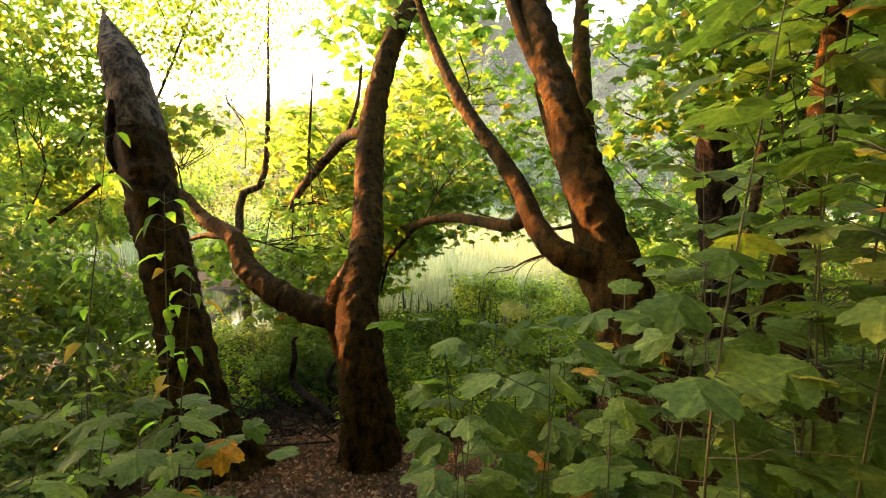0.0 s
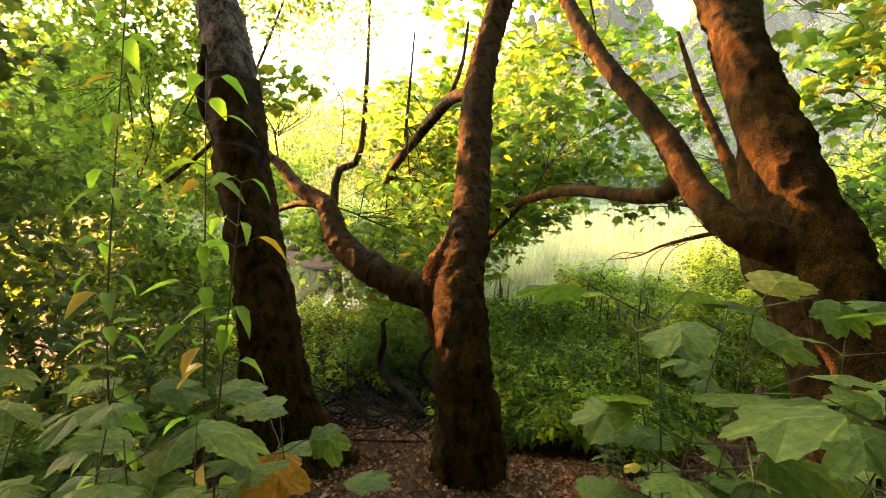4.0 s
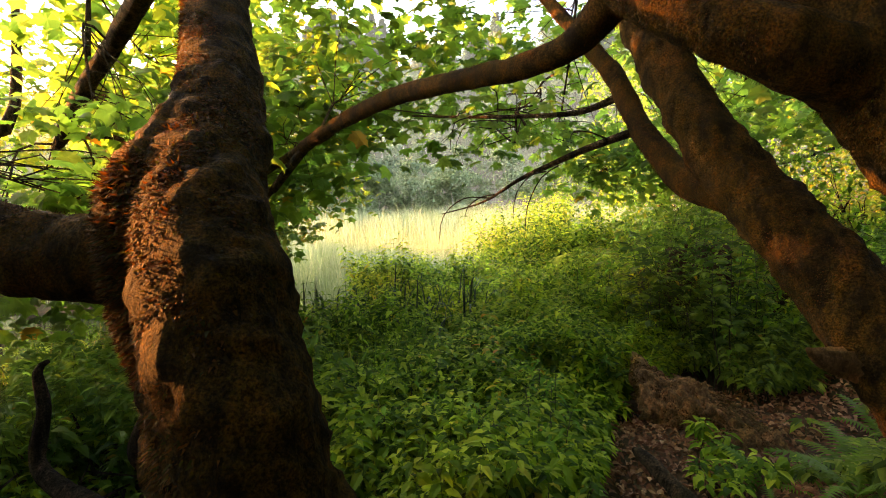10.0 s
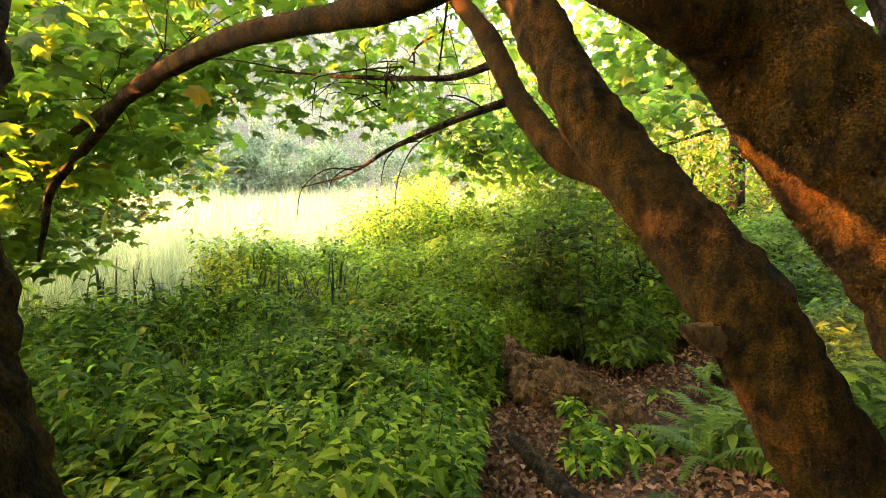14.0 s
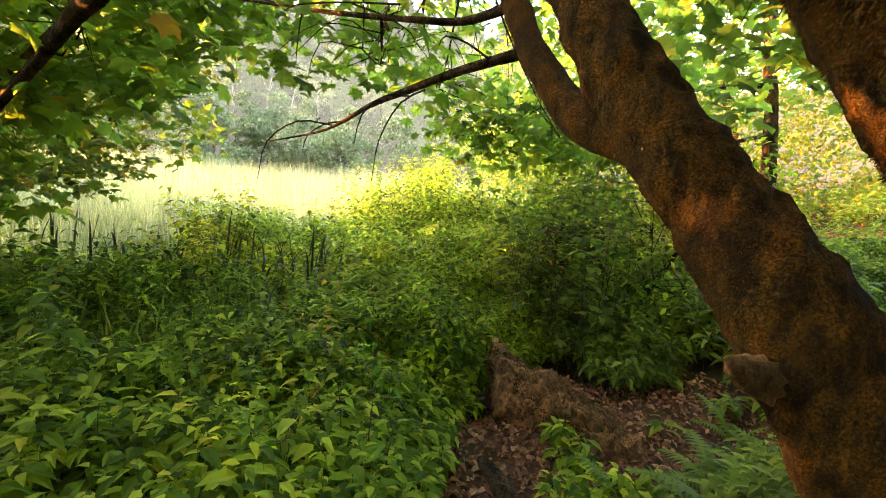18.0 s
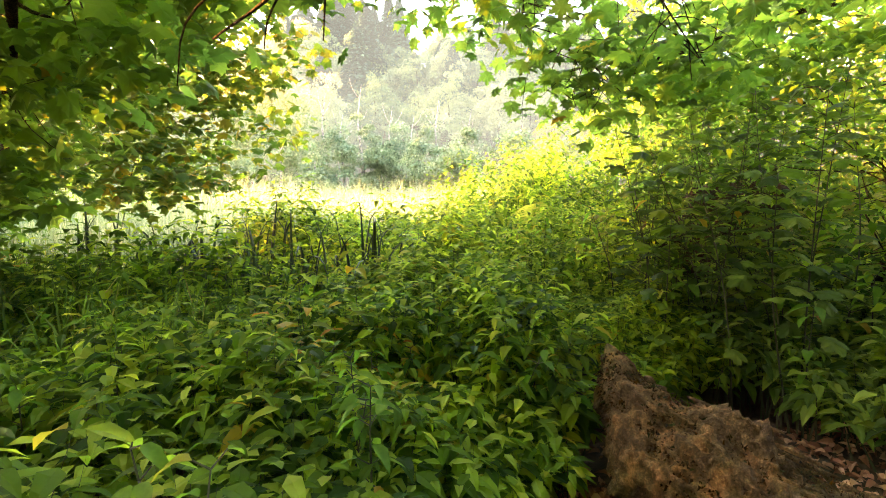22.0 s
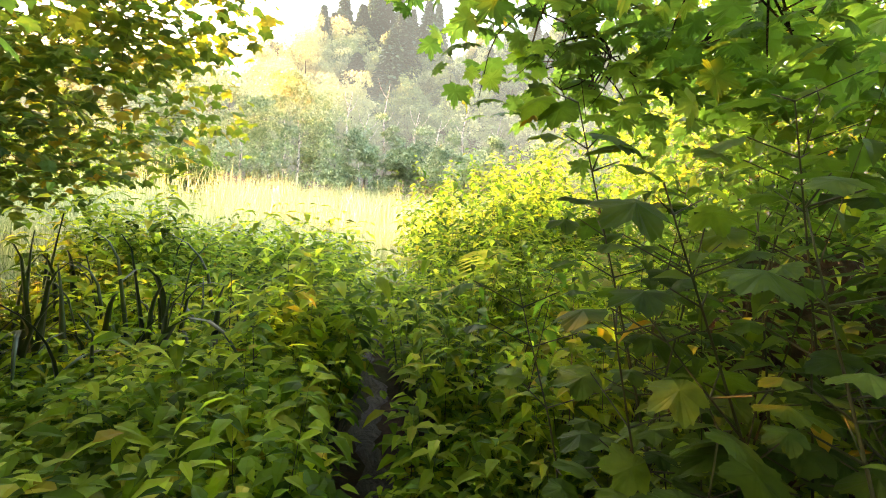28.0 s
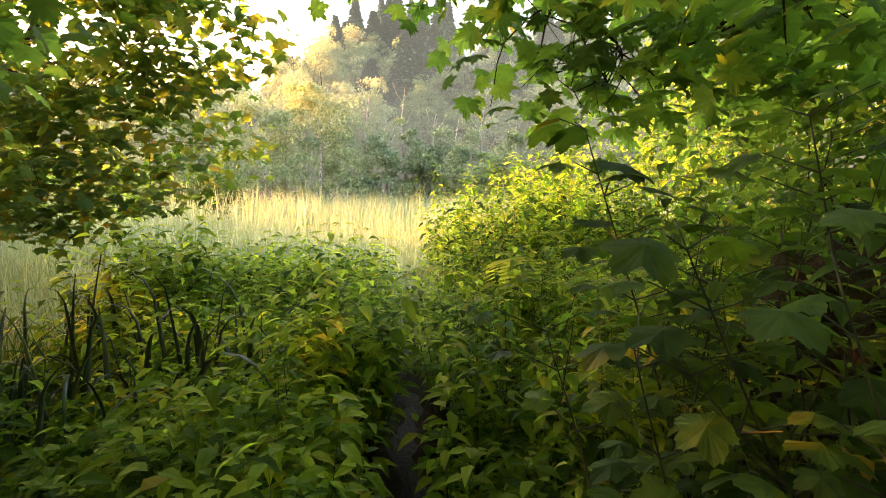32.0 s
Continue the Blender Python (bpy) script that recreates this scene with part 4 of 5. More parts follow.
# ---------------------------------------------------------------- unseen trees added behind and overhead to block sky light
for bx, by, top, label, mat in ((-4.2, -1.5, 9.0, "unseen maple added behind to block sky light", M_MAPLE), (0.8, -3.2, 9.5, "unseen maple added over the start to block sky light", M_MAPLE), (4.2, 0.2, 9.0, "unseen maple added to shade the bank", M_DARK), (-7.5, -5.0, 9.0, "unseen tall tree added far behind to block sky light", M_DARK), (6.5, -5.0, 9.0, "unseen tall tree added far behind to block sky light", M_DARK), (-1.5, -8.5, 10.0, "unseen tall tree added far behind to block sky light", M_DARK), (3.6, -3.6, 8.0, "unseen leafy tree added behind to block sky light", M_DARK), (7.2, -1.6, 8.0, "unseen leafy tree added behind to block sky light", M_DARK), (-3.4, -4.6, 8.0, "unseen leafy tree added behind to block sky light", M_DARK), (-7.2, -0.6, 8.0, "unseen leafy tree added behind to block sky light", M_DARK), (10.5, 1.0, 8.0, "unseen leafy tree added behind to block sky light", M_DARK)):
    sp = [((bx, by, top * 0.75), (3.4, 3.2, 1.3), 3000, 0.38), ((bx + 1.2, by - 1.0, top * 0.45), (2.6, 2.2, 1.6), 2800, 0.38), ((bx - 1.4, by + 0.5, top * 0.55), (2.4, 2.0, 1.2), 2200, 0.36), ((bx, by - 1.5, 1.4), (2.8, 1.0, 1.9), 2400, 0.34)]
    side_tree((bx, by), top, sp, mat, label, LEAFLET, 0.25)
side_tree((4.8, 1.8), 8.5, [((1.2, 3.4, 6.6), (3.2, 2.6, 0.9), 2400, 0.26), ((4.6, 5.0, 6.2), (2.8, 2.8, 1.0), 1600, 0.26), ((-1.6, 2.6, 6.8), (2.4, 2.2, 0.8), 1500, 0.26), ((5.5, 1.6, 4.2), (2.0, 1.8, 1.4), 3000, 0.24)], M_MAPLE, "maple canopy added overhead to shade the way", PALM_LO, 0.25)
# alder row added towards the sun to shade the low ground
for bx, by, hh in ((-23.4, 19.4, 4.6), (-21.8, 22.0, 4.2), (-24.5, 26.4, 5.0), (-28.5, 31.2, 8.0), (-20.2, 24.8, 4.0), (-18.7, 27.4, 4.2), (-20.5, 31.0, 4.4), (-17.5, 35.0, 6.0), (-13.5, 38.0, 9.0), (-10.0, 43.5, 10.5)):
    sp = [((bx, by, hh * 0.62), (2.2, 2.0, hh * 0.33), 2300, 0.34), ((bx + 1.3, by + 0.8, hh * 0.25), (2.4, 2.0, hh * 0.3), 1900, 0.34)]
    side_tree((bx, by), hh, sp, M_FARLEAF, "tall alder added on the sun side of the marsh for shade", LEAFLET, 0.2)


# ---------------------------------------------------------------- fallen wood
def log(name, nodes, mat, label, sides=18, bumpy=0.2, ridges=0.05, category="log"):
    V, P = tube(nodes, sides, 0.03, bumpy, ridges)
    ob = make(name, V - np.array(nodes[0][:3]), P, mat, None, "", True)
    ob.location = nodes[0][:3]
    return tagged(ob, label, category)


def rotten_log():
    """A decayed trunk: a lumpy fibrous body with a black hollow, loose strips of rotten wood and moss."""
    N = [(2.16, 6.12, -0.86, 0.01), (2.15, 6.06, -0.9, 0.045), (2.14, 5.98, -1.0, 0.1), (2.16, 5.88, -1.09, 0.16), (2.2, 5.74, -1.17, 0.21), (2.26, 5.58, -1.22, 0.23), (2.33, 5.42, -1.26, 0.23), (2.4, 5.26, -1.3, 0.2), (2.47, 5.1, -1.36, 0.15), (2.52, 4.98, -1.42, 0.05)]
    V, P = tube(N, 96, 0.012, 0.2, 0.05)
    L = spline(N, 0.012)
    near = np.array([np.argmin(((L[:, :3] - v) ** 2).sum(1)) for v in V])
    axis_pt = L[near, :3]
    out = V - axis_pt
    stretched = V * np.array([4.0, 1.0, 4.0])
    k = 1 + 0.10 * rough(stretched, 0.11) + 0.06 * rough(stretched + 4.0, 0.05)
    for hx, hy, hz, r, deep in ((2.4, 5.42, -1.08, 0.12, 0.75), (2.2, 5.36, -1.14, 0.09, 0.55), (2.16, 5.92, -0.94, 0.05, 0.3), (2.44, 5.2, -1.16, 0.08, 0.5)):
        d = np.linalg.norm((V - np.array([hx, hy, hz])) * np.array([1, 0.8, 1]), axis=1)
        k -= deep * np.exp(-(d / r) ** 4)
    V = axis_pt + out * k[:, None]
    t = thing("rotten_log", (2.2, 5.6, -1.25), "crumbling brown rotten log with a dark hollow half sunk in litter", "log")
    make("trunk", under(t, V), P, M_LOG, t, "", True)
    for q in range(70):
        i = int(rng.integers(8, len(L) - 30))
        a = rng.uniform(-1.3, 1.3)
        p = L[i, :3] + np.array([math.sin(a), 0.25 * math.sin(a), math.cos(a)]) * L[i, 3] * rng.uniform(0.92, 1.05)
        l = rng.uniform(0.05, 0.22)
        d = (L[min(i + 18, len(L) - 1), :3] - L[i, :3])
        d = d / np.linalg.norm(d) * l + rng.normal(0, 0.018, 3)
        r = rng.uniform(0.004, 0.014)
        V, P = tube([(*p, r * 0.4), (*(p + d * 0.5 + rng.normal(0, 0.008, 3)), r), (*(p + d), r * 0.2)], 5, 0.04, 0.3)
        make("splinter", under(t, V), P, M_LOG, t, "", True)
    moss(t, [(x, y, z, r * 0.98) for x, y, z, r in N[1:9]], 5200, 0.012, (-0.3, 0, 0.8), "thin green moss on the log")
    return t


rotten_log()
log("fallen_branch", [(1.56, 5.36, -1.25, 0.03), (1.52, 5.23, -1.22, 0.042), (1.48, 4.97, -1.24, 0.05), (1.43, 4.72, -1.25, 0.055), (1.36, 4.4, -1.18, 0.05)], M_TWIG, "bare fallen branch lying on the soil", 12, 0.1, 0.0, "branch")
log("dead_snag", [(-1.3, 5.3, -1.2, 0.06), (-1.5, 5.53, -1.1, 0.055), (-1.79, 5.75, -1.02, 0.05), (-1.94, 5.87, -0.9, 0.042), (-1.9, 5.9, -0.63, 0.036), (-1.92, 5.92, -0.42, 0.024), (-1.86, 5.9, -0.36, 0.012)], M_BARK_DARK, "crooked dead snag standing among brushwood", 10, 0.12, 0.0, "branch")
log("dead_snag", [(-1.05, 5.5, -1.15, 0.04), (-1.25, 5.62, -1.0, 0.04), (-1.42, 5.66, -0.86, 0.034), (-1.36, 5.7, -0.66, 0.026), (-1.2, 5.74, -0.5, 0.012)], M_BARK_DARK, "forked dead branch rising out of brushwood", 10, 0.12, 0.0, "branch")
log("earth_mound", [(3.5, 7.0, -1.0, 0.12), (3.7, 7.2, -0.6, 0.26), (4.1, 7.4, -0.42, 0.28), (4.6, 7.6, -0.45, 0.22), (5.0, 7.7, -0.6, 0.06)], M_SOIL, "dark earth mound of an old root plate", 34, 0.6, 0.06, "mound")

brush = []
for q in range(190):
    x, y = rng.uniform(-2.9, -0.95), rng.uniform(4.4, 6.4)
    a, l = rng.uniform(0, 6.28), rng.uniform(0.3, 0.9)
    z = ground_z(x, y)
    up = rng.uniform(0.02, 0.45) * rng.choice([0.3, 1.0])
    r = rng.uniform(0.004, 0.016)
    p0 = np.array([x, y, z + 0.02])
    p1 = p0 + np.array([math.cos(a) * l, math.sin(a) * l, up])
    brush.append([(p0, r), ((p0 + p1) / 2 + rng.normal(0, 0.06, 3), r * 0.8), (p1, r * 0.4)])
V, P = twigs(brush, 5)
tagged(make("brushwood", V, P, M_BARK_DARK), "tangle of dead dark twigs on the ground", "brushwood", kind="stuff")


# ---------------------------------------------------------------- leaf litter
def litter(name, boxes, label):
    pts = []
    for x0, x1, y0, y1, n in boxes:
        pts.append(np.stack([rng.uniform(x0, x1, n), rng.uniform(y0, y1, n)], -1))
    B = np.concatenate(pts)
    X = np.column_stack([B, level(B[:, 0], B[:, 1]) + 0.012])
    R = turns(rng.uniform(0, 6.28, len(X)), rng.normal(0, 0.25, len(X)), rng.normal(0, 0.5, len(X)))
    V, P = scatter(ovate(0.6, 0.5, 0.5), X, R, rng.uniform(0.025, 0.058, len(X)))
    tagged(make(name, V, P, M_LITTER), label, "leaf litter", kind="stuff")


litter("leaf_litter", [(-2.2, 0.6, 2.2, 5.2, 7500), (1.2, 3.8, 4.2, 6.0, 4200), (-1.5, 1.0, 0.4, 2.4, 2600), (1.4, 2.6, 5.0, 6.6, 700), (0.0, 1.4, 3.4, 5.4, 2600), (1.2, 2.4, 3.8, 4.4, 900)], "fallen brown leaves strewn over the soil")


# ---------------------------------------------------------------- herbs
FOOT_Y = np.array([3.4, 4.06, 4.43, 4.82, 5.11, 5.4, 5.75, 5.86])
FOOT_X = np.array([0.0, 0.65, 0.96, 1.06, 1.39, 1.72, 2.1, 2.16])


def near_path(x, y, w):
    foot = (np.abs(x - np.interp(y, FOOT_Y, FOOT_X)) < 0.31) & (y > 3.3) & (y < 6.0)
    return foot | (np.abs(x - np.interp(y, py, px)) < w * smooth(6.4, 7.8, y) * (y < 11))


def bare(x, y):
    """Where the soil lies open."""
    a = np.hypot((x - 2.75) / 0.95, (y - 5.15) / 0.55) < 1
    b = np.hypot((x - 1.62) / 0.5, (y - 4.9) / 0.9) < 1
    c = np.hypot((x - 2.3) / 0.36, (y - 5.5) / 0.62) < 1
    d = np.hypot((x + 0.75) / 0.75, (y - 3.7) / 0.9) < 1
    e = np.hypot((x + 1.7) / 0.8, (y - 5.2) / 0.7) < 1
    return a | b | c | d | e


def margin(x, y):
    """How far from open soil a herb stands: 0 at its edge, 1 well away."""
    d = np.full(np.shape(x), 9.0)
    for cx, cy, ax, ay in ((2.75, 5.15, 0.95, 0.55), (1.62, 4.9, 0.5, 0.9), (2.3, 5.5, 0.36, 0.62), (-0.75, 3.7, 0.75, 0.9), (-1.7, 5.2, 0.8, 0.7)):
        d = np.minimum(d, np.hypot((x - cx) / ax, (y - cy) / ay) - 1)
    d = np.minimum(d, np.abs(x - np.interp(y, FOOT_Y, FOOT_X)) * 2.5 + np.where(y < 6, 0, 9))
    return np.clip(d * 1.3, 0, 1)


def herb_field(name, n, xr, yr, high, leaf_size, mat, label, leaf=None, per=12, lush=None, jitter=0.3):
    """Upright herbs with paired leaves, n plants in a rectangle of the plan, as one stuff."""
    x, y = rng.uniform(*xr, n), rng.uniform(*yr, n)
    wob = 0.12 * rough(np.stack([x, y, x * 0], -1), 0.5)
    ok = (~bare(x + wob, y - wob) | (rng.random(n) < 0.12)) & ~near_path(x, y, 0.2)
    if lush is not None:
        ok &= lush(x, y)
    x, y = x[ok], y[ok]
    z = level(x, y)
    n = len(x)
    h = high(x, y) * rng.uniform(1 - jitter, 1 + jitter * 0.5, n)
    h = h * (1 + 0.38 * rough(np.stack([x, y, x * 0], -1), 0.9) + 0.25 * rough(np.stack([x, y, x * 0 + 5], -1), 0.33)) * (0.4 + 0.6 * margin(x, y))
    lean = rng.normal(0, 0.16, (n, 2))
    lev = np.tile(np.linspace(0.5, 1.0, per // 2).repeat(2), n)
    k = np.repeat(np.arange(n), per)
    top = 1 - (lev > 0.98) * 0.02
    az = np.tile(np.arange(per) // 2 * 1.57 + np.arange(per) % 2 * 3.1416, n) + np.repeat(rng.uniform(0, 6.28, n), per) + rng.normal(0, 0.3, n * per)
    X = np.stack([x[k] + lean[k, 0] * h[k] * lev, y[k] + lean[k, 1] * h[k] * lev, z[k] + h[k] * lev * top], -1)
    S = leaf_size * np.repeat(rng.uniform(0.8, 1.3, n), per) * rng.uniform(0.7, 1.2, len(X)) * np.where(lev > 0.95, 0.7, 1.05)
    out = np.stack([np.cos(az), np.sin(az), np.zeros(len(az))], -1)
    V1, P1 = scatter(leaf or POINTED, X + out * 0.015, turns(az, rng.normal(0.1, 0.2, len(az)) - 0.2 * (lev > 0.97), rng.normal(0, 0.18, len(az))), S)
    tagged(make(name, V1, P1, mat), label, "undergrowth", kind="stuff")
    w = 0.004
    B = np.stack([x, y, z - 0.02], -1)
    E = np.stack([x + lean[:, 0] * h, y + lean[:, 1] * h, z + h], -1)
    V = np.stack([B + (w, 0, 0), B + (-w, w, 0), B + (0, -w, 0), E], 1).reshape(-1, 3)
    b = np.arange(n)[:, None, None] * 4
    P = (np.array([(0, 1, 3), (1, 2, 3), (2, 0, 3)])[None] + b).reshape(-1, 3)
    tagged(make("herb_stems", V, P, M_STEM), "thin green herb stems", "undergrowth", kind="stuff")


mid_high = lambda x, y: np.interp(y, [4, 5.5, 7, 8.2, 9.6, 12], [0.42, 0.5, 0.6, 0.78, 1.0, 0.85])
track_high = lambda x, y: mid_high(x, y) * np.clip(0.45 + 0.62 * (x - 0.75), 0.45, 1.25)
herb_field("nettles", 1700, (-1.1, 0.75), (4.7, 8.0), mid_high, 0.082, M_FRESH, "dense knee-high nettles with pointed green leaves", per=14)
herb_field("nettles", 1500, (0.75, 2.1), (4.7, 6.9), mid_high, 0.082, M_FRESH, "dense knee-high nettles with pointed leaves", per=14)
herb_field("nettles", 36, (0.6, 1.5), (5.8, 6.9), lambda x, y: mid_high(x, y) * 1.12, 0.1, M_TURNED, "herbs with yellowing and reddened leaves", per=10)
herb_field("nettles", 1250, (0.75, 2.25), (6.9, 8.6), track_high, 0.082, M_LIT_HERB, "soft herbs beside the wet track, coloured as brightly lit", per=18)
herb_field("nettles", 1250, (0.4, 2.4), (8.4, 10.8), mid_high, 0.09, M_LIT_HERB, "tall herbs beside the wet track, coloured as brightly lit", per=16)
herb_field("nettles", 420, (2.4, 3.05), (6.25, 7.3), lambda x, y: 0.5 + 0 * x, 0.06, M_LIT_HERB, "small-leaved herbs beside the wet track, coloured as brightly lit", per=18)
herb_field("nettles", 800, (3.0, 4.6), (5.6, 7.3), lambda x, y: 0.5 + 0 * x, 0.085, M_SHADED_HERB, "leafy herbs at the foot of the bank, coloured as shaded", per=16)
herb_field("nettles", 1300, (2.45, 4.6), (7.2, 10.2), lambda x, y: np.interp(y, [5.5, 7, 8.5, 10], [0.42, 0.6, 0.82, 0.9]), 0.082, M_LIT_HERB, "leafy herbs on the rising bank", per=16)
herb_field("nettles", 1700, (3.2, 8.5), (4.4, 8.2), lambda x, y: 0.45 + 0 * x, 0.11, M_SHADED_HERB, "herbs on the bank, coloured dark for the shade")
herb_field("nettles", 900, (-4.6, -1.0), (5.6, 9.6), lambda x, y: 0.4 + 0 * x, 0.1, M_FRESH, "green herbs between the trees and the pond")
herb_field("nettles", 700, (-4.8, -2.3), (1.6, 5.6), lambda x, y: 0.5 + 0 * x, 0.1, M_MAPLE, "shady herbs under the broken tree")
herb_field("nettles", 700, (2.1, 5.0), (3.0, 4.7), lambda x, y: 0.35 + 0 * x, 0.095, M_SHADED_HERB, "low herbs behind the leaning maples")
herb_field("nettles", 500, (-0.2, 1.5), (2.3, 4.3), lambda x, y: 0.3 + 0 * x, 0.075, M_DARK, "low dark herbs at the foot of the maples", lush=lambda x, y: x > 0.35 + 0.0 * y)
herb_field("nettles", 46, (1.9, 3.3), (4.75, 5.6), lambda x, y: 0.3 + 0 * x, 0.1, M_SHADED_HERB, "scattered soft green plants in the litter", per=10, lush=lambda x, y: rng.random(len(x)) < 2)
herb_field("shrub_leaves", 420, (-2.5, -0.5), (6.0, 7.6), lambda x, y: 0.7 + 0 * x, 0.09, M_MAPLE, "waist-high leafy scrub near the pond", per=16)
herb_field("shrub_leaves", 800, (8.5, 17.0), (1.5, 9.0), lambda x, y: 0.7 + 0 * x, 0.13, M_MAPLE, "leafy scrub at the top of the bank", per=14)
herb_field("shrub_leaves", 600, (4.4, 9.5), (8.0, 12.5), lambda x, y: 0.9 + 0 * x, 0.12, M_GOLD, "yellow green scrub up the bank", per=14)
herb_field("shrub_leaves", 420, (3.1, 5.4), (9.6, 12.4), lambda x, y: 1.35 + 0.12 * (x - 3.1), 0.1, M_FRESH, "bright yellow green bush at the edge of the meadow", per=26)
herb_field("shrub_leaves", 70, (2.95, 3.9), (6.4, 7.3), lambda x, y: 1.15 + 0 * x, 0.062, M_SHADED_HERB, "thin-stemmed bush with small dull leaves", per=30)


# ---------------------------------------------------------------- grasses and reeds
def blade_mesh(segments, bend, width):
    V, P = [], []
    for q in range(segments):
        u = q / segments
        z, y = math.sin(u * bend) / max(bend, 0.01), (1 - math.cos(u * bend)) / max(bend, 0.01)
        V += [(-width * (1 - u * 0.7), y, z), (width * (1 - u * 0.7), y, z)]
        if q:
            a = q * 2 - 2
            P += [(a, a + 1, a + 3), (a, a + 3, a + 2)]
    V.append((0, (1 - math.cos(bend)) / max(bend, 0.01), math.sin(bend) / max(bend, 0.01)))
    P.append((2 * segments - 2, 2 * segments - 1, 2 * segments))
    return np.array(V), np.array(P)


def grass(name, n, xr, yr, high, width, bend, mat, label, keep=None, seg=3):
    x, y = rng.uniform(*xr, n), rng.uniform(*yr, n)
    if keep is not None:
        ok = keep(x, y)
        x, y = x[ok], y[ok]
    n = len(x)
    z = level(x, y)
    h = high(x, y) * rng.uniform(0.55, 1.15, n) * (1 + 0.25 * rough(np.stack([x, y, y * 0], -1), 2.5))
    az = rng.uniform(0, 6.28, n)
    pieces = []
    for q, b in enumerate((bend * 0.4, bend, bend * 1.6)):
        s = np.arange(n) % 3 == q
        c, d = np.cos(az[s]), np.sin(az[s])
        o = np.zeros_like(c)
        R = np.stack([np.stack([c, d, o], -1), np.stack([-d, c, o], -1), np.stack([o, o, o + 1], -1)], -1)
        pieces.append(scatter(blade_mesh(seg, b, width), np.stack([x[s], y[s], z[s] - 0.02], -1), R, h[s]))
    V, P = join(pieces)
    tagged(make(name, V, P, mat), label, "grass", kind="stuff")


not_pond = lambda x, y: np.hypot((x + 6.7) / 4.6, (y - 12.0) / 3.4) > 1.0
grass("meadow_grass", 36000, (-6, 9), (9.8, 18), lambda x, y: np.interp(y, [10, 12, 18], [0.9, 1.1, 1.35]), 0.006, 0.7, M_MEADOW, "tall pale yellow green marsh grass", lambda x, y: not_pond(x, y) & (x < 3.2 + (y - 10) * 0.5) & (x > -1.0 - (y - 10) * 0.9) & ~near_path(x, y, 0.16))
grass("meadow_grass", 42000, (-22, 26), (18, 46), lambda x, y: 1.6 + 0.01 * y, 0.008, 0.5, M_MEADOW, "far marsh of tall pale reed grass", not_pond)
grass("bank_grass", 5200, (-1.6, 0.7), (6.6, 9.6), lambda x, y: 0.75 + 0 * x, 0.009, 1.1, M_GRASS, "long arching dark grass", None, 4)
grass("bank_grass", 3000, (-5.8, -1.4), (7.6, 11.6), lambda x, y: 0.28 + 0.5 * smooth(-3.8, -2.8, x), 0.009, 0.9, M_GRASS, "rushes along the pond's edge", not_pond, 4)


def ribbon(base, az, h, w, kink, fall):
    """A broad reed blade, upright and then folded over: (V, P) with thickness."""
    d = np.array([math.cos(az), math.sin(az), 0.0])
    s = np.array([-d[1], d[0], 0.0])
    pts, p, a = [], np.array(base, float), 0.06
    for q in range(15):
        u = q / 14
        pts.append((p.copy(), u))
        a += (fall if u > kink else 0.012)
        p = p + (d * math.sin(a) + np.array([0, 0, math.cos(a)])) * h / 14
    V, P = [], []
    for q, (c, u) in enumerate(pts):
        k = w * (1 - max(0, u - 0.55) * 2.0) * 0.5 + 0.001
        f = d * 0.004
        V += [c - s * k, c + f, c + s * k, c - f]
        if q:
            a0, b0 = q * 4 - 4, q * 4
            P += [(a0 + e, a0 + (e + 1) % 4, b0 + (e + 1) % 4, b0 + e) for e in range(4)]
    return np.array(V), np.array(P)


def reed_clump(x, y, n, spread, high, group="reeds by the track"):
    z = ground_z(x, y)
    t = thing("reed_clump", (x, y, z), "clump of broad dark green reeds with folded tips", "reeds", group)
    for q in range(n):
        bx, by = rng.normal(0, spread, 2)
        V, P = ribbon((bx, by, ground_z(x + bx, y + by) - z - 0.03), rng.uniform(0, 6.28), high * rng.uniform(0.65, 1.1), rng.uniform(0.022, 0.045), rng.uniform(0.45, 0.95), rng.uniform(0.12, 0.55))
        make("blade", V, P, M_REED, t, "", True)


for rx, ry, n, hh in ((1.58, 8.3, 6, 1.25), (1.35, 8.15, 10, 1.25), (1.5, 7.95, 5, 1.25), (0.95, 8.35, 12, 1.1), (0.55, 8.5, 14, 1.1), (0.15, 8.7, 14, 1.1), (-0.3, 8.8, 12, 1.05), (0.8, 8.9, 10, 1.15), (-0.8, 8.9, 10, 1.0), (0.35, 8.1, 12, 0.95), (1.1, 8.0, 12, 1.0), (0.8, 7.85, 14, 0.9), (0.5, 7.75, 12, 0.8), (1.2, 8.3, 10, 1.1)):
    reed_clump(rx, ry, n, 0.16 if n > 5 else 0.05, hh)


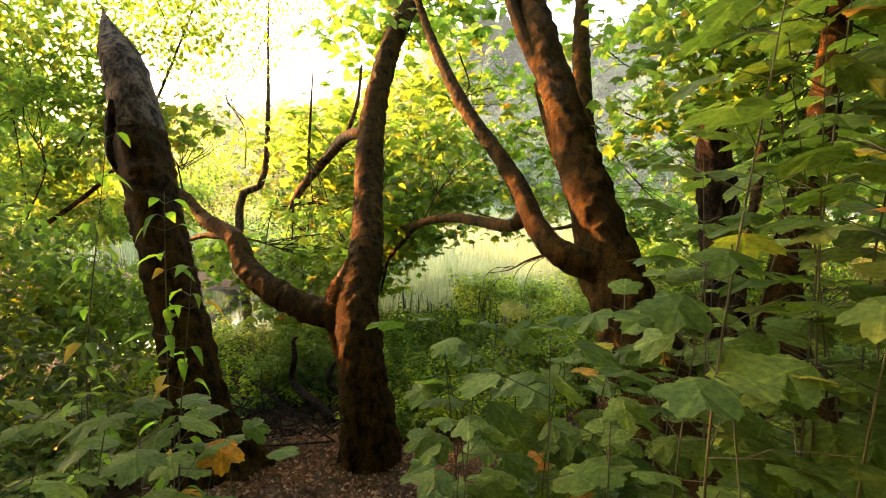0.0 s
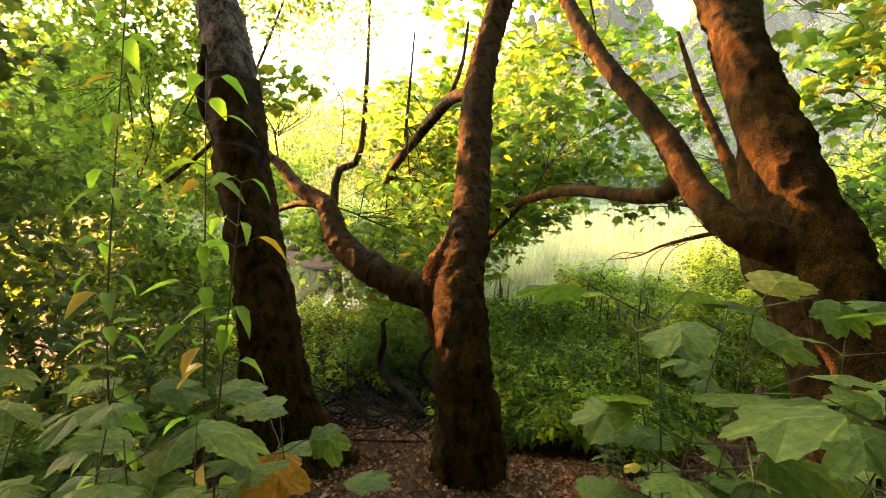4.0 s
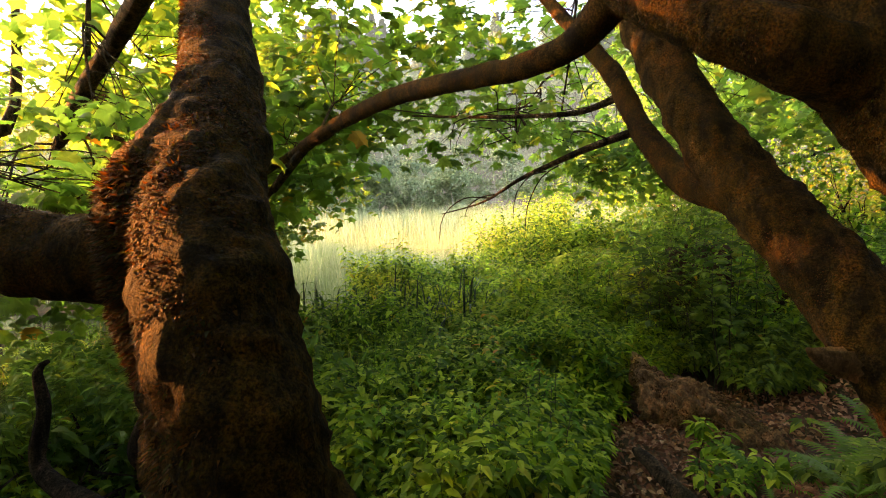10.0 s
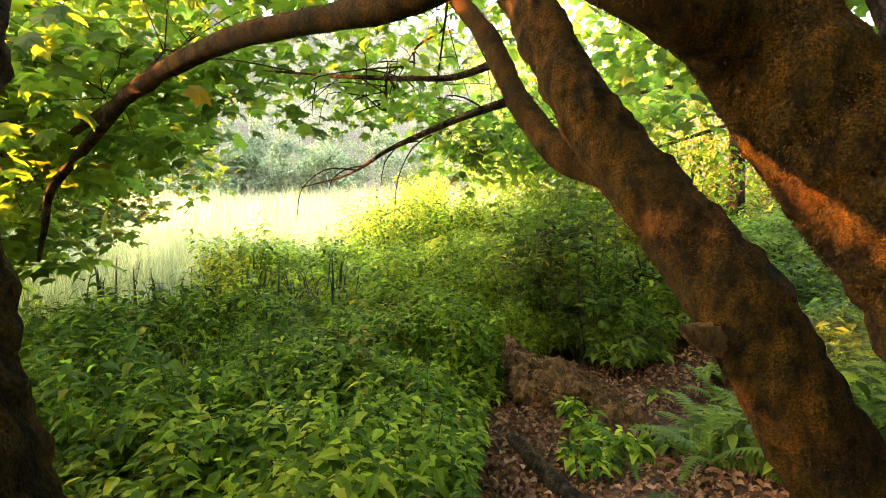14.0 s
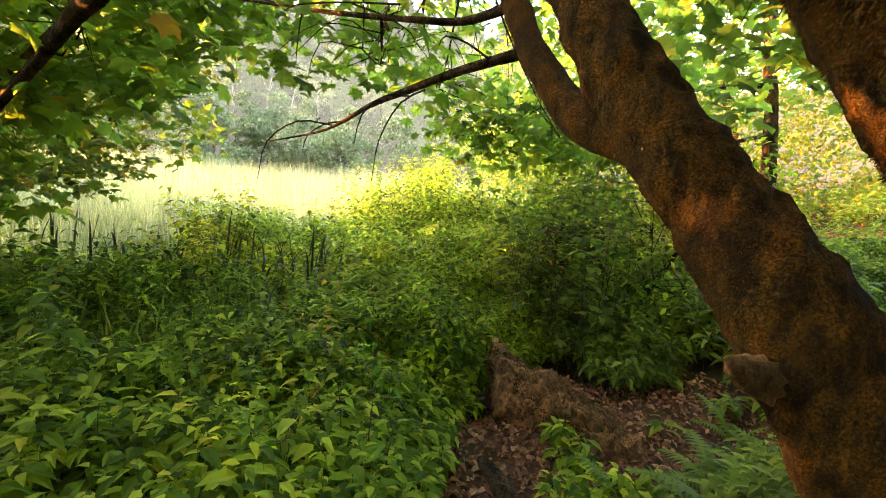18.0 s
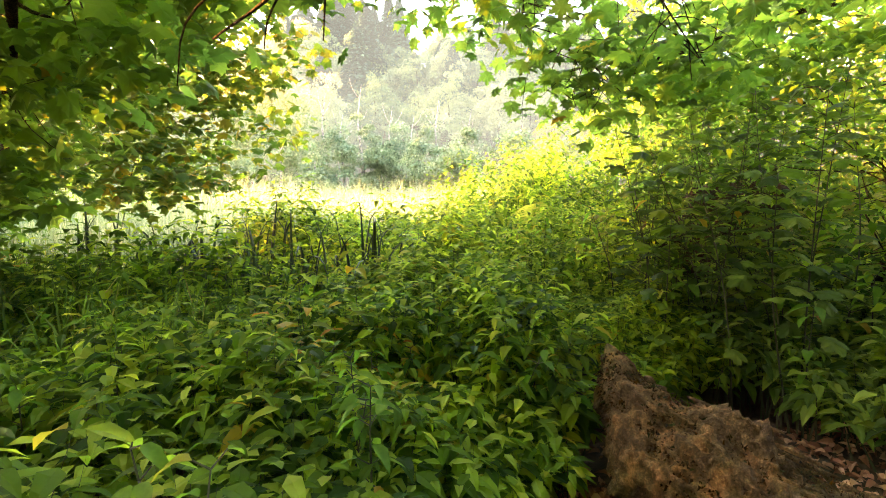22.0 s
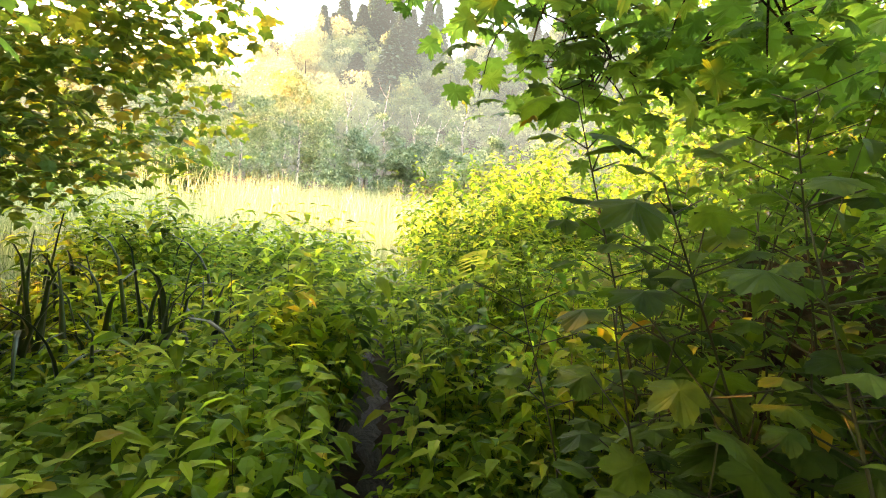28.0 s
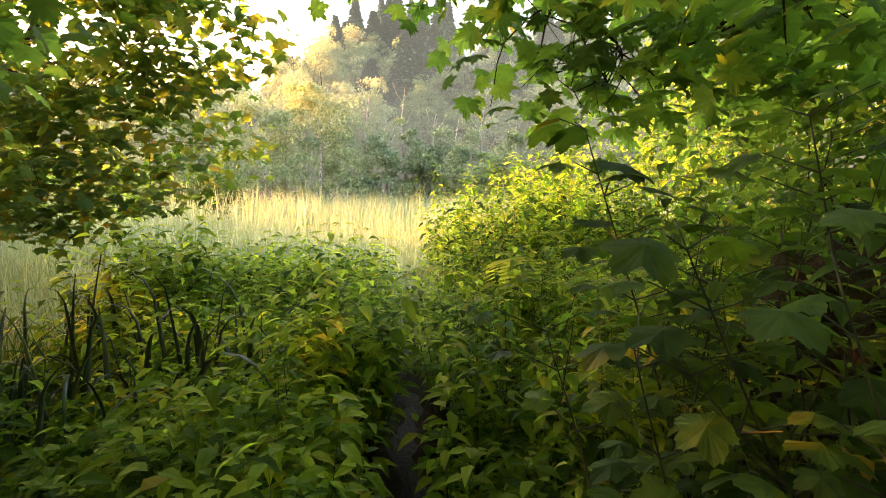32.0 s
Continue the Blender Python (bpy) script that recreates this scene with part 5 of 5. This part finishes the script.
# ---------------------------------------------------------------- ferns
def frond(length, width, arch, pairs=16):
    """A fern frond: a rib with paired leaflets; from the origin along y, as (V, P)."""
    u = np.linspace(0.12, 1, pairs)
    ang = 0.9 - arch * u
    step = length / pairs
    yy, zz = np.cumsum(np.cos(ang)) * step, np.cumsum(np.sin(ang)) * step
    rib = np.column_stack([np.zeros(pairs), yy, zz])
    V, P = [*(rib + (0.003, 0, 0)), *(rib - (0.003, 0, 0))], []
    for q in range(pairs - 1):
        P += [(q, q + 1, pairs + q + 1), (q, pairs + q + 1, pairs + q)]
        s = max(0.02, width * math.sin(0.35 + 2.6 * u[q]) ** 0.8)
        for sgn, o in ((1, 0), (-1, pairs)):
            n = len(V)
            mid = (rib[q] + rib[q + 1]) / 2
            V += [mid + (sgn * s * 0.5, step * 0.75, -0.05 * s), mid + (sgn * s * 0.45, step * 0.1, -0.05 * s), mid + (sgn * s, step * 0.9, -0.22 * s)]
            P += [(o + q, o + q + 1, n), (o + q, n, n + 1), (n + 1, n, n + 2)]
    return np.array(V), np.array(P)


FRONDS = {}
for kind, mat, l, wd in (("fern", M_FERN, 0.55, 0.11), ("bracken", M_BRACKEN, 0.85, 0.2)):
    FRONDS[kind] = []
    for q in range(3):
        V, P = frond(l, wd, 1.1 + 0.35 * q)
        ob = make("frond", V, P, mat)
        FRONDS[kind].append(ob.data)
        bpy.data.objects.remove(ob)


def fern(kind, x, y, n, size, lift, label):
    z = ground_z(x, y)
    t = thing(kind, (x, y, z), label, "fern", kind + " on the bank")
    for q in range(n):
        again("frond", FRONDS[kind][q % 3], pose(0, 0, rng.uniform(0, lift), rng.uniform(-14, 22), rng.uniform(-14, 14), 360 * q / n + rng.uniform(-20, 20)) @ Matrix.Scale(size * rng.uniform(0.75, 1.15), 4), t)


for x, y, n, s in ((2.05, 4.35, 7, 0.9), (2.35, 4.55, 7, 0.8), (1.95, 4.75, 6, 0.7), (2.7, 4.4, 7, 0.9), (-1.5, 6.6, 7, 1.0), (-2.3, 6.9, 6, 1.0), (-0.9, 6.3, 6, 0.9), (3.2, 4.9, 6, 0.9), (-2.9, 6.1, 6, 1.0)):
    fern("fern", x, y, n, s * 0.8, 0.02, "green fern with arching feathery fronds")
for q in range(46):
    x, y = rng.uniform(3.2, 6.4), rng.uniform(7.0, 11.0)
    fern("bracken", x, y, int(rng.integers(4, 7)), rng.uniform(0.8, 1.2), 0.55, "yellowing bracken fern turning brown")


# ---------------------------------------------------------------- broad-leaved saplings by the start of the way
BIG = []
for q in range(4):
    V, P = palmate(True, 0.22 + 0.12 * q, 0.27 + 0.03 * q, True)
    ob = make("leaf", V, P, M_BIG, None, "", False)
    BIG.append(ob.data)
    bpy.data.objects.remove(ob)
OV = []
for q, (w, d) in enumerate(((0.45, 0.2), (0.5, 0.45), (0.4, 0.7))):
    V, P = ovate(w, 0.25, d)
    ob = make("leaf", V, P, M_HERB, None, "", True)
    OV.append(ob.data)
    bpy.data.objects.remove(ob)
V, P = ovate(0.42, 0.3, 0.4)
ob = make("leaf", V, P, M_YELLOW, None, "", True)
YEL = ob.data
bpy.data.objects.remove(ob)


def leaf_turn(az, tilt, roll, at, size):
    R = turns(np.array([az]), np.array([tilt]), np.array([roll]))[0]
    m = Matrix([[*R[0], at[0]], [*R[1], at[1]], [*R[2], at[2]], [0, 0, 0, 1]])
    return m @ Matrix.Scale(size, 4)


def sapling(x, y, top, lean, tiers, size, label, meshes=None, yellow=0.0, from_u=0.25, name="broadleaf_sapling", stalk=0.09):
    """An upright stem with stalked leaves in pairs, each leaf a part."""
    z = ground_z(x, y)
    t = thing(name, (x, y, z), label, "shrub", name + "s by the way")
    h = top - z
    bend = rng.normal(0, 0.05, 2) * h
    path = [(0, 0, -0.03, 0.005), (lean[0] * 0.3 + bend[0], lean[1] * 0.3 + bend[1], h * 0.5, 0.0034), (lean[0], lean[1], h, 0.0014)]
    stalks = [tube(path, 7, 0.1, 0.1)]
    L = spline(path, 0.05)
    a0 = rng.uniform(0, 6.28)
    for q in range(tiers):
        u = from_u + (1 - from_u) * (q + rng.uniform(0.2, 1.0)) / tiers
        p = L[min(len(L) - 1, int(u * len(L)))][:3]
        for s in (0, math.pi):
            az = a0 + q * 1.45 + s + rng.normal(0, 0.8)
            k = size * rng.uniform(0.7, 1.15) * (1.1 - 0.35 * u)
            st = stalk * rng.uniform(0.5, 1.8)
            e = p + np.array([math.cos(az) * st, math.sin(az) * st, st * 0.45])
            stalks.append(tube([(*p, 0.0022), (*(p + e) / 2, 0.0016), (*e, 0.0014)], 4, 0.1, 0, 0, False))
            me = YEL if rng.random() < yellow else (meshes or BIG)[int(rng.integers(len(meshes or BIG)))]
            again("leaf", me, leaf_turn(az, rng.normal(0.16, 0.24), rng.normal(0, 0.22), e, k), t)
    V, P = join(stalks)
    make("stem", V, P, M_STEM, t, "", True)
    return t


WAYSIDE = "sapling with large soft lobed green leaves"
for x, y, top, lean, n, s in (
        (0.10, 1.75, 0.92, (0.02, 0.05), 5, 0.21), (0.36, 1.55, 1.02, (0.0, 0.0), 6, 0.22), (0.62, 1.75, 1.05, (0.06, 0.0), 6, 0.2), (0.34, 2.1, 0.72, (0.0, 0.0), 5, 0.2),
        (0.86, 1.5, 1.25, (0.0, 0.0), 7, 0.2), (0.7, 1.2, 1.35, (0.0, 0.05), 8, 0.2), (1.0, 1.2, 1.9, (-0.08, 0.0), 10, 0.19), (0.55, 0.95, 1.1, (0.05, 0.0), 6, 0.2), (1.2, 1.7, 1.75, (-0.1, 0.0), 9, 0.2), (1.25, 0.95, 2.1, (-0.1, 0.1), 10, 0.19),
        (0.92, 0.82, 1.55, (0.0, 0.1), 9, 0.2), (1.45, 1.35, 2.2, (-0.15, 0.0), 11, 0.2), (0.78, 1.45, 1.6, (0.0, 0.0), 9, 0.2), (1.05, 1.6, 1.5, (0.0, 0.1), 9, 0.2), (0.5, 1.35, 0.9, (0, 0), 6, 0.2), (0.82, 1.05, 0.95, (0, 0), 6, 0.2), (1.5, 1.9, 1.9, (0, 0), 10, 0.2), (0.5, 1.9, 0.8, (0, 0), 5, 0.2),
        (0.0, 1.78, 0.93, (0.0, 0.03), 5, 0.2), (0.0, 2.0, 0.85, (0.0, 0.0), 5, 0.2), (0.22, 1.9, 0.95, (0.0, 0.0), 6, 0.2), (0.1, 1.55, 0.8, (0, 0), 5, 0.19), (0.45, 1.75, 0.85, (0, 0), 6, 0.2), (0.75, 2.0, 0.9, (0, 0), 6, 0.2), (0.95, 1.95, 1.05, (0, 0), 6, 0.2), (0.8, 1.15, 2.1, (0.0, 0.0), 13, 0.2), (0.98, 1.0, 2.3, (-0.05, 0.0), 14, 0.2), (1.12, 1.3, 2.4, (-0.05, 0.0), 14, 0.2), (0.9, 1.3, 1.9, (0.0, 0.0), 12, 0.2), (1.3, 1.15, 2.5, (-0.1, 0.0), 14, 0.2), (1.15, 0.85, 1.9, (0, 0), 12, 0.19), (1.35, 1.55, 2.3, (0, 0), 13, 0.2), (-0.95, 1.6, 0.7, (0.0, 0.0), 4, 0.2), (-0.92, 1.85, 0.58, (0.0, 0.03), 4, 0.2), (-1.1, 1.75, 0.62, (0, 0), 5, 0.2), (-1.4, 1.6, 0.7, (0, 0), 5, 0.2), (-1.7, 1.55, 0.8, (0, 0), 5, 0.2),
        (0.05, 1.35, 0.68, (0.0, 0.0), 4, 0.2), (0.28, 1.1, 0.72, (0.02, 0.0), 4, 0.2), (1.1, 2.3, 1.2, (0, 0), 6, 0.19), (0.7, 2.4, 0.75, (0, 0), 5, 0.18),
        (-0.98, 1.45, 0.74, (0.0, 0.0), 5, 0.2), (-1.25, 1.7, 0.72, (0.0, 0.0), 5, 0.2), (-1.05, 1.95, 0.5, (0.1, 0.0), 4, 0.21), (-1.5, 1.4, 0.85, (0.0, 0.0), 5, 0.19), (-1.55, 1.95, 0.6, (0, 0), 4, 0.2), (-1.9, 1.7, 0.9, (0, 0), 5, 0.19), (-1.2, 1.15, 0.7, (0, 0), 4, 0.19)):
    sapling(x, y, top, lean, int(n * 1.3), s * 0.98, WAYSIDE)
for x, y, top, lean, n, s, yl in ((-1.2, 1.86, 1.5, (0.12, 0.0), 18, 0.11, 0.14), (-1.02, 1.82, 1.2, (0.05, 0.0), 14, 0.11, 0.16), (-1.38, 1.85, 1.7, (0.1, 0.0), 20, 0.11, 0.1)):
    sapling(x, y, top, lean, n, s, "slender shrub with hanging oval leaves turning yellow", OV, yl, 0.3, "oval_leaf_shrub", 0.03)
for x, y, top in ((0.42, 3.02, -0.14), (0.42, 2.85, -0.1), (0.55, 2.85, -0.06), (0.3, 2.98, -0.22)):
    sapling(x, y, top, (0, 0), 4, 0.13, WAYSIDE)
# herbs close by the way further down
for q in range(46):
    x, y = rng.uniform(-0.1, 1.9), rng.uniform(5.0, 7.0)
    if bare(np.array([x]), np.array([y]))[0] or near_path(np.array([x]), np.array([y]), 0.2)[0]:
        continue
    sapling(x, y, ground_z(x, y) + rng.uniform(0.42, 0.6), (rng.normal(0, 0.06), rng.normal(0, 0.06)), 8, 0.085, "soft herb with paired oval leaves", OV, 0.04, 0.3, "wayside_herb", 0.02)
for x, y, top in ((2.9, 7.4, -0.35), (3.05, 7.7, -0.3), (2.8, 7.9, -0.4), (3.3, 7.5, -0.3), (1.9, 7.5, -0.5), (1.75, 7.9, -0.4), (3.2, 6.2, -0.65), (3.0, 5.9, -0.7), (3.5, 6.0, -0.6), (2.9, 6.5, -0.6)):
    sapling(x, y, top, (0, 0), 8, 0.11, "soft herb with paired oval leaves", OV, 0.03, 0.3, "wayside_herb", 0.02)
CUR = []
for q in range(3):
    V, P = palmate(True, 0.3 + 0.2 * q, 0.28, True)
    ob = make("leaf", V, P, M_THICKET, None, "", False)
    CUR.append(ob.data)
    bpy.data.objects.remove(ob)
for x, y, top in ((2.78, 6.72, -0.2), (3.05, 6.85, -0.1), (2.85, 6.62, -0.35), (3.05, 6.62, -0.2), (2.72, 7.0, -0.25), (3.2, 6.75, 0.0)):
    sapling(x, y, top, (rng.normal(0, 0.1), rng.normal(0, 0.1)), 6, 0.11, "shady plant with broad soft lobed leaves", CUR, 0.0, 0.25, "shade_plant")
# the thicket beside the end of the way
for x, y, top, n, s in ((2.86, 6.72, -0.02, 9, 0.15), (3.0, 6.5, 0.15, 12, 0.15), (3.1, 6.75, 0.2, 12, 0.15), (3.25, 6.4, 0.3, 14, 0.15), (2.75, 6.45, -0.35, 8, 0.14), (3.35, 6.7, 0.35, 14, 0.15), (2.95, 6.2, 0.0, 11, 0.15), (3.1, 6.0, 0.2, 13, 0.15), (3.5, 6.3, 0.4, 14, 0.15), (3.3, 6.95, 0.3, 13, 0.15), (3.6, 6.75, 0.4, 14, 0.15), (3.0, 6.95, 0.05, 11, 0.15), (3.4, 6.1, 0.2, 12, 0.15), (3.2, 7.2, 0.0, 11, 0.14), (3.7, 6.5, 0.45, 14, 0.15)):
    sapling(x, y, top, (rng.normal(-0.02, 0.16), rng.normal(0.05, 0.16)), int(n * 1.4), s * rng.uniform(0.6, 0.95), "leafy currant bush with small lobed leaves", CUR, 0.01, 0.25, "currant_bush", 0.06)


# leafy boughs that reach out beside the end of the way
for x, y, top, lean, n, sz in ((3.1, 6.36, 0.02, (-0.46, 0.16), 7, 0.13), (3.15, 6.3, -0.2, (-0.48, 0.26), 7, 0.13), (3.25, 6.5, 0.2, (-0.3, 0.1), 11, 0.13), (3.1, 6.15, -0.3, (-0.1, 0.3), 11, 0.13), (3.15, 6.05, 0.0, (-0.05, 0.25), 12, 0.13), (3.0, 5.95, -0.1, (0.05, 0.2), 11, 0.13)):
    sapling(x, y, top, lean, n, sz, "arching bough of a lobed-leaved shrub, leaves coloured as shaded", CUR, 0.01, 0.45, "currant_bush", 0.06)


# ---------------------------------------------------------------- the far side of the marsh
def blob_tree(x, y, h, w, n, size, low=0.15):
    """A leafy crown of many separate boughs: leaves on the upper skin of each, gaps between."""
    z = ground_z(x, y)
    k = 34
    D = rng.normal(size=(k, 3))
    D /= np.linalg.norm(D, axis=1)[:, None]
    C = D * rng.uniform(0.35, 1, (k, 1)) ** 0.6 * np.array([w, w, h * (1 - low) / 2])
    C[:, :2] *= (1 - 0.55 * np.clip(C[:, 2:] / (h * 0.5), -0.4, 1))
    q = rng.integers(0, k, n)
    B = rng.normal(size=(n, 3))
    B[:, 2] = np.abs(B[:, 2]) * 1.1 - 0.35
    B /= np.linalg.norm(B, axis=1)[:, None]
    X = C[q] + B * (w * rng.uniform(0.2, 0.42, k)[q] * rng.uniform(0.7, 1.05, n))[:, None] * np.array([1, 1, 0.75]) + np.array([x, y, z + h * (1 + low) / 2])
    return scatter(LEAFLET, X, sway(n, 0.3, 0.6), size * rng.uniform(0.6, 1.3, n))


FIR_SPRAY = simple_leaf(0.55)


def fir_tree(x, y, h, w, n):
    z = ground_z(x, y)
    u = rng.uniform(0.08, 1, n) ** 0.8
    az = rng.uniform(0, 6.28, n)
    r = w * (1 - u) * rng.uniform(0.25, 1, n)
    X = np.stack([x + np.cos(az) * r, y + np.sin(az) * r, z + u * h], -1)
    return scatter(FIR_SPRAY, X, turns(az, rng.normal(0.35, 0.2, n), rng.normal(0, 0.3, n)), w * (0.14 + 0.24 * (1 - u)) * rng.uniform(0.6, 1.3, n))


for q, (x, y, h, w) in enumerate(((3.5, 46, 7.5, 2.6), (7.5, 48, 5.6, 2.4), (11.0, 46, 6.5, 2.8), (13.5, 44, 5.5, 2.6), (-1.0, 42, 11.0, 3.0), (-4.5, 40, 10.0, 2.8), (1.5, 48, 10, 2.8), (15.5, 47, 7, 2.8), (19.5, 45, 7.5, 3), (-10, 43, 6, 3.0), (-15, 42, 5.0, 3), (24, 44, 7.0, 3), (6.0, 50, 9.0, 2.6), (9.5, 50, 8.0, 2.6), (-2.5, 47, 12.0, 2.8), (28, 42, 7.0, 3))):
    z = ground_z(x, y)
    t = thing("willow", (x, y, z), "willow at the far edge of the marsh, leaf colour paled for haze", "tree", "willows across the marsh")
    V, P = tube([(x, y, z - 0.2, 0.12), (x + 0.2, y, z + h * 0.4, 0.08), (x, y, z + h * 0.6, 0.03)], 8, 0.5)
    make("trunk", under(t, V), P, M_SNAG, t)
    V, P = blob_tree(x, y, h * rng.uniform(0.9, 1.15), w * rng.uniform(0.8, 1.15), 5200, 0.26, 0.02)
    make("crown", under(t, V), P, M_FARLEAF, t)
KINDS = []
for q in range(8):
    if q < 4:
        V, P = fir_tree(0, 0, 20, 4.4, 3000)
        V = V - np.array([0, 0, ground_z(0, 0)])
        crown_mesh = make("crown", V, P, M_FIR)
        V, P = tube([(0, 0, -1.5, 0.3), (0, 0, 9, 0.2), (0, 0, 19, 0.03)], 6, 2.0)
    else:
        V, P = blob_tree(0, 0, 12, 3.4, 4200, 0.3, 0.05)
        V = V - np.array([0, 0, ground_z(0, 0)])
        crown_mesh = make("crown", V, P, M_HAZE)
        V, P = tube([(0, 0, -1.0, 0.25), (0.3, 0, 4, 0.18), (0, 0.2, 9, 0.04)], 6, 1.5)
    trunk_mesh = make("trunk", V, P, M_TWIG)
    KINDS.append((crown_mesh.data, trunk_mesh.data))
    bpy.data.objects.remove(crown_mesh)
    bpy.data.objects.remove(trunk_mesh)
for q in range(300):
    fir = q < 70
    x, y = rng.uniform(-12 if fir else -34, 62), rng.uniform(70, 98) if fir else rng.uniform(54, 92)
    if x > 38 and rng.random() < 0.5:
        continue
    t = thing("fir_tree" if fir else "far_tree", (x, y, ground_z(x, y)), "tall misty fir on the far hillside" if fir else "leafy tree across the marsh, leaf colour paled for haze", "tree", "trees on the far hillside")
    k = (rng.uniform(0.5, 0.85) * (0.6 if x < -2 else 1)) if fir else rng.uniform(0.6, 1.2)
    m = pose(0, 0, 0, 0, 0, rng.uniform(0, 360)) @ Matrix.Diagonal((rng.uniform(0.7, 1.2), rng.uniform(0.7, 1.2), k, 1))
    me = KINDS[int(rng.integers(4)) + (0 if fir else 4)]
    again("crown", me[0], m, t)
    again("trunk", me[1], m, t)
for x, y, h in ((9.0, 52.2, 10), (13.7, 52.0, 11), (6.0, 52.4, 12), (2.6, 52.2, 11), (4.2, 52.3, 9), (-1.5, 51.5, 9), (11.2, 52.3, 9), (17.0, 51.5, 10)):
    z = ground_z(x, y)
    t = thing("dead_tree", (x, y, z), "bare grey dead tree standing in the far wood", "tree", "dead trees across the marsh")
    limb(t, "trunk", [(x, y, z - 0.2, 0.17), (x + 0.3, y, z + h * 0.35, 0.13), (x - 0.1, y, z + h * 0.7, 0.09), (x + 0.25, y, z + h, 0.02)], M_SNAG, 6, 0.4)
    for q in range(6):
        u, a, l = rng.uniform(0.45, 0.92), rng.uniform(0, 6.28), rng.uniform(0.8, 1.8)
        limb(t, "branch", [(x, y, z + h * u, 0.05), (x + math.cos(a) * l * 0.5, y + math.sin(a) * l * 0.5, z + h * u + l * 0.45, 0.035), (x + math.cos(a) * l * 0.8, y + math.sin(a) * l * 0.8, z + h * u + l * 1.1, 0.012)], M_SNAG, 5, 0.4)
side_tree((-3.4, 25.0), 2.6, [((-3.4, 25.0, 0.3), (1.2, 1.0, 1.1), 3000, 0.16), ((-4.6, 25.4, 0.0), (1.0, 0.8, 0.8), 1800, 0.16)], M_DARK, "dark evergreen bush standing in the meadow", LEAFLET, 0.06)

# a glowing see-through sheet that stands in for haze before the far hillside
k = Nodes("mist_glow")
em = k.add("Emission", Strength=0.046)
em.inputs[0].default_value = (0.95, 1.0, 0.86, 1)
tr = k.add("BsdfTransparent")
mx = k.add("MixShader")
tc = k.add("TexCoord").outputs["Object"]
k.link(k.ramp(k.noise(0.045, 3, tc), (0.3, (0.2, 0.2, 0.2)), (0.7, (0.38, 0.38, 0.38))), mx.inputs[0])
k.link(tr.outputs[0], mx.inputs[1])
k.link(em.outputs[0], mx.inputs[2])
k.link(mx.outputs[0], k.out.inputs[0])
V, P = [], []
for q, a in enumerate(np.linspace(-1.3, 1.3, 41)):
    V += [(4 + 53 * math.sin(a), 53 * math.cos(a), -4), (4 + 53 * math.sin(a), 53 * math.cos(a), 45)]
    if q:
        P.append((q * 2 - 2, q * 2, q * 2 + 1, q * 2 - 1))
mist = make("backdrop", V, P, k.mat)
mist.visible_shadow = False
tagged(mist, "glowing see-through sheet added as mist before the far wood", "backdrop", kind="structure")
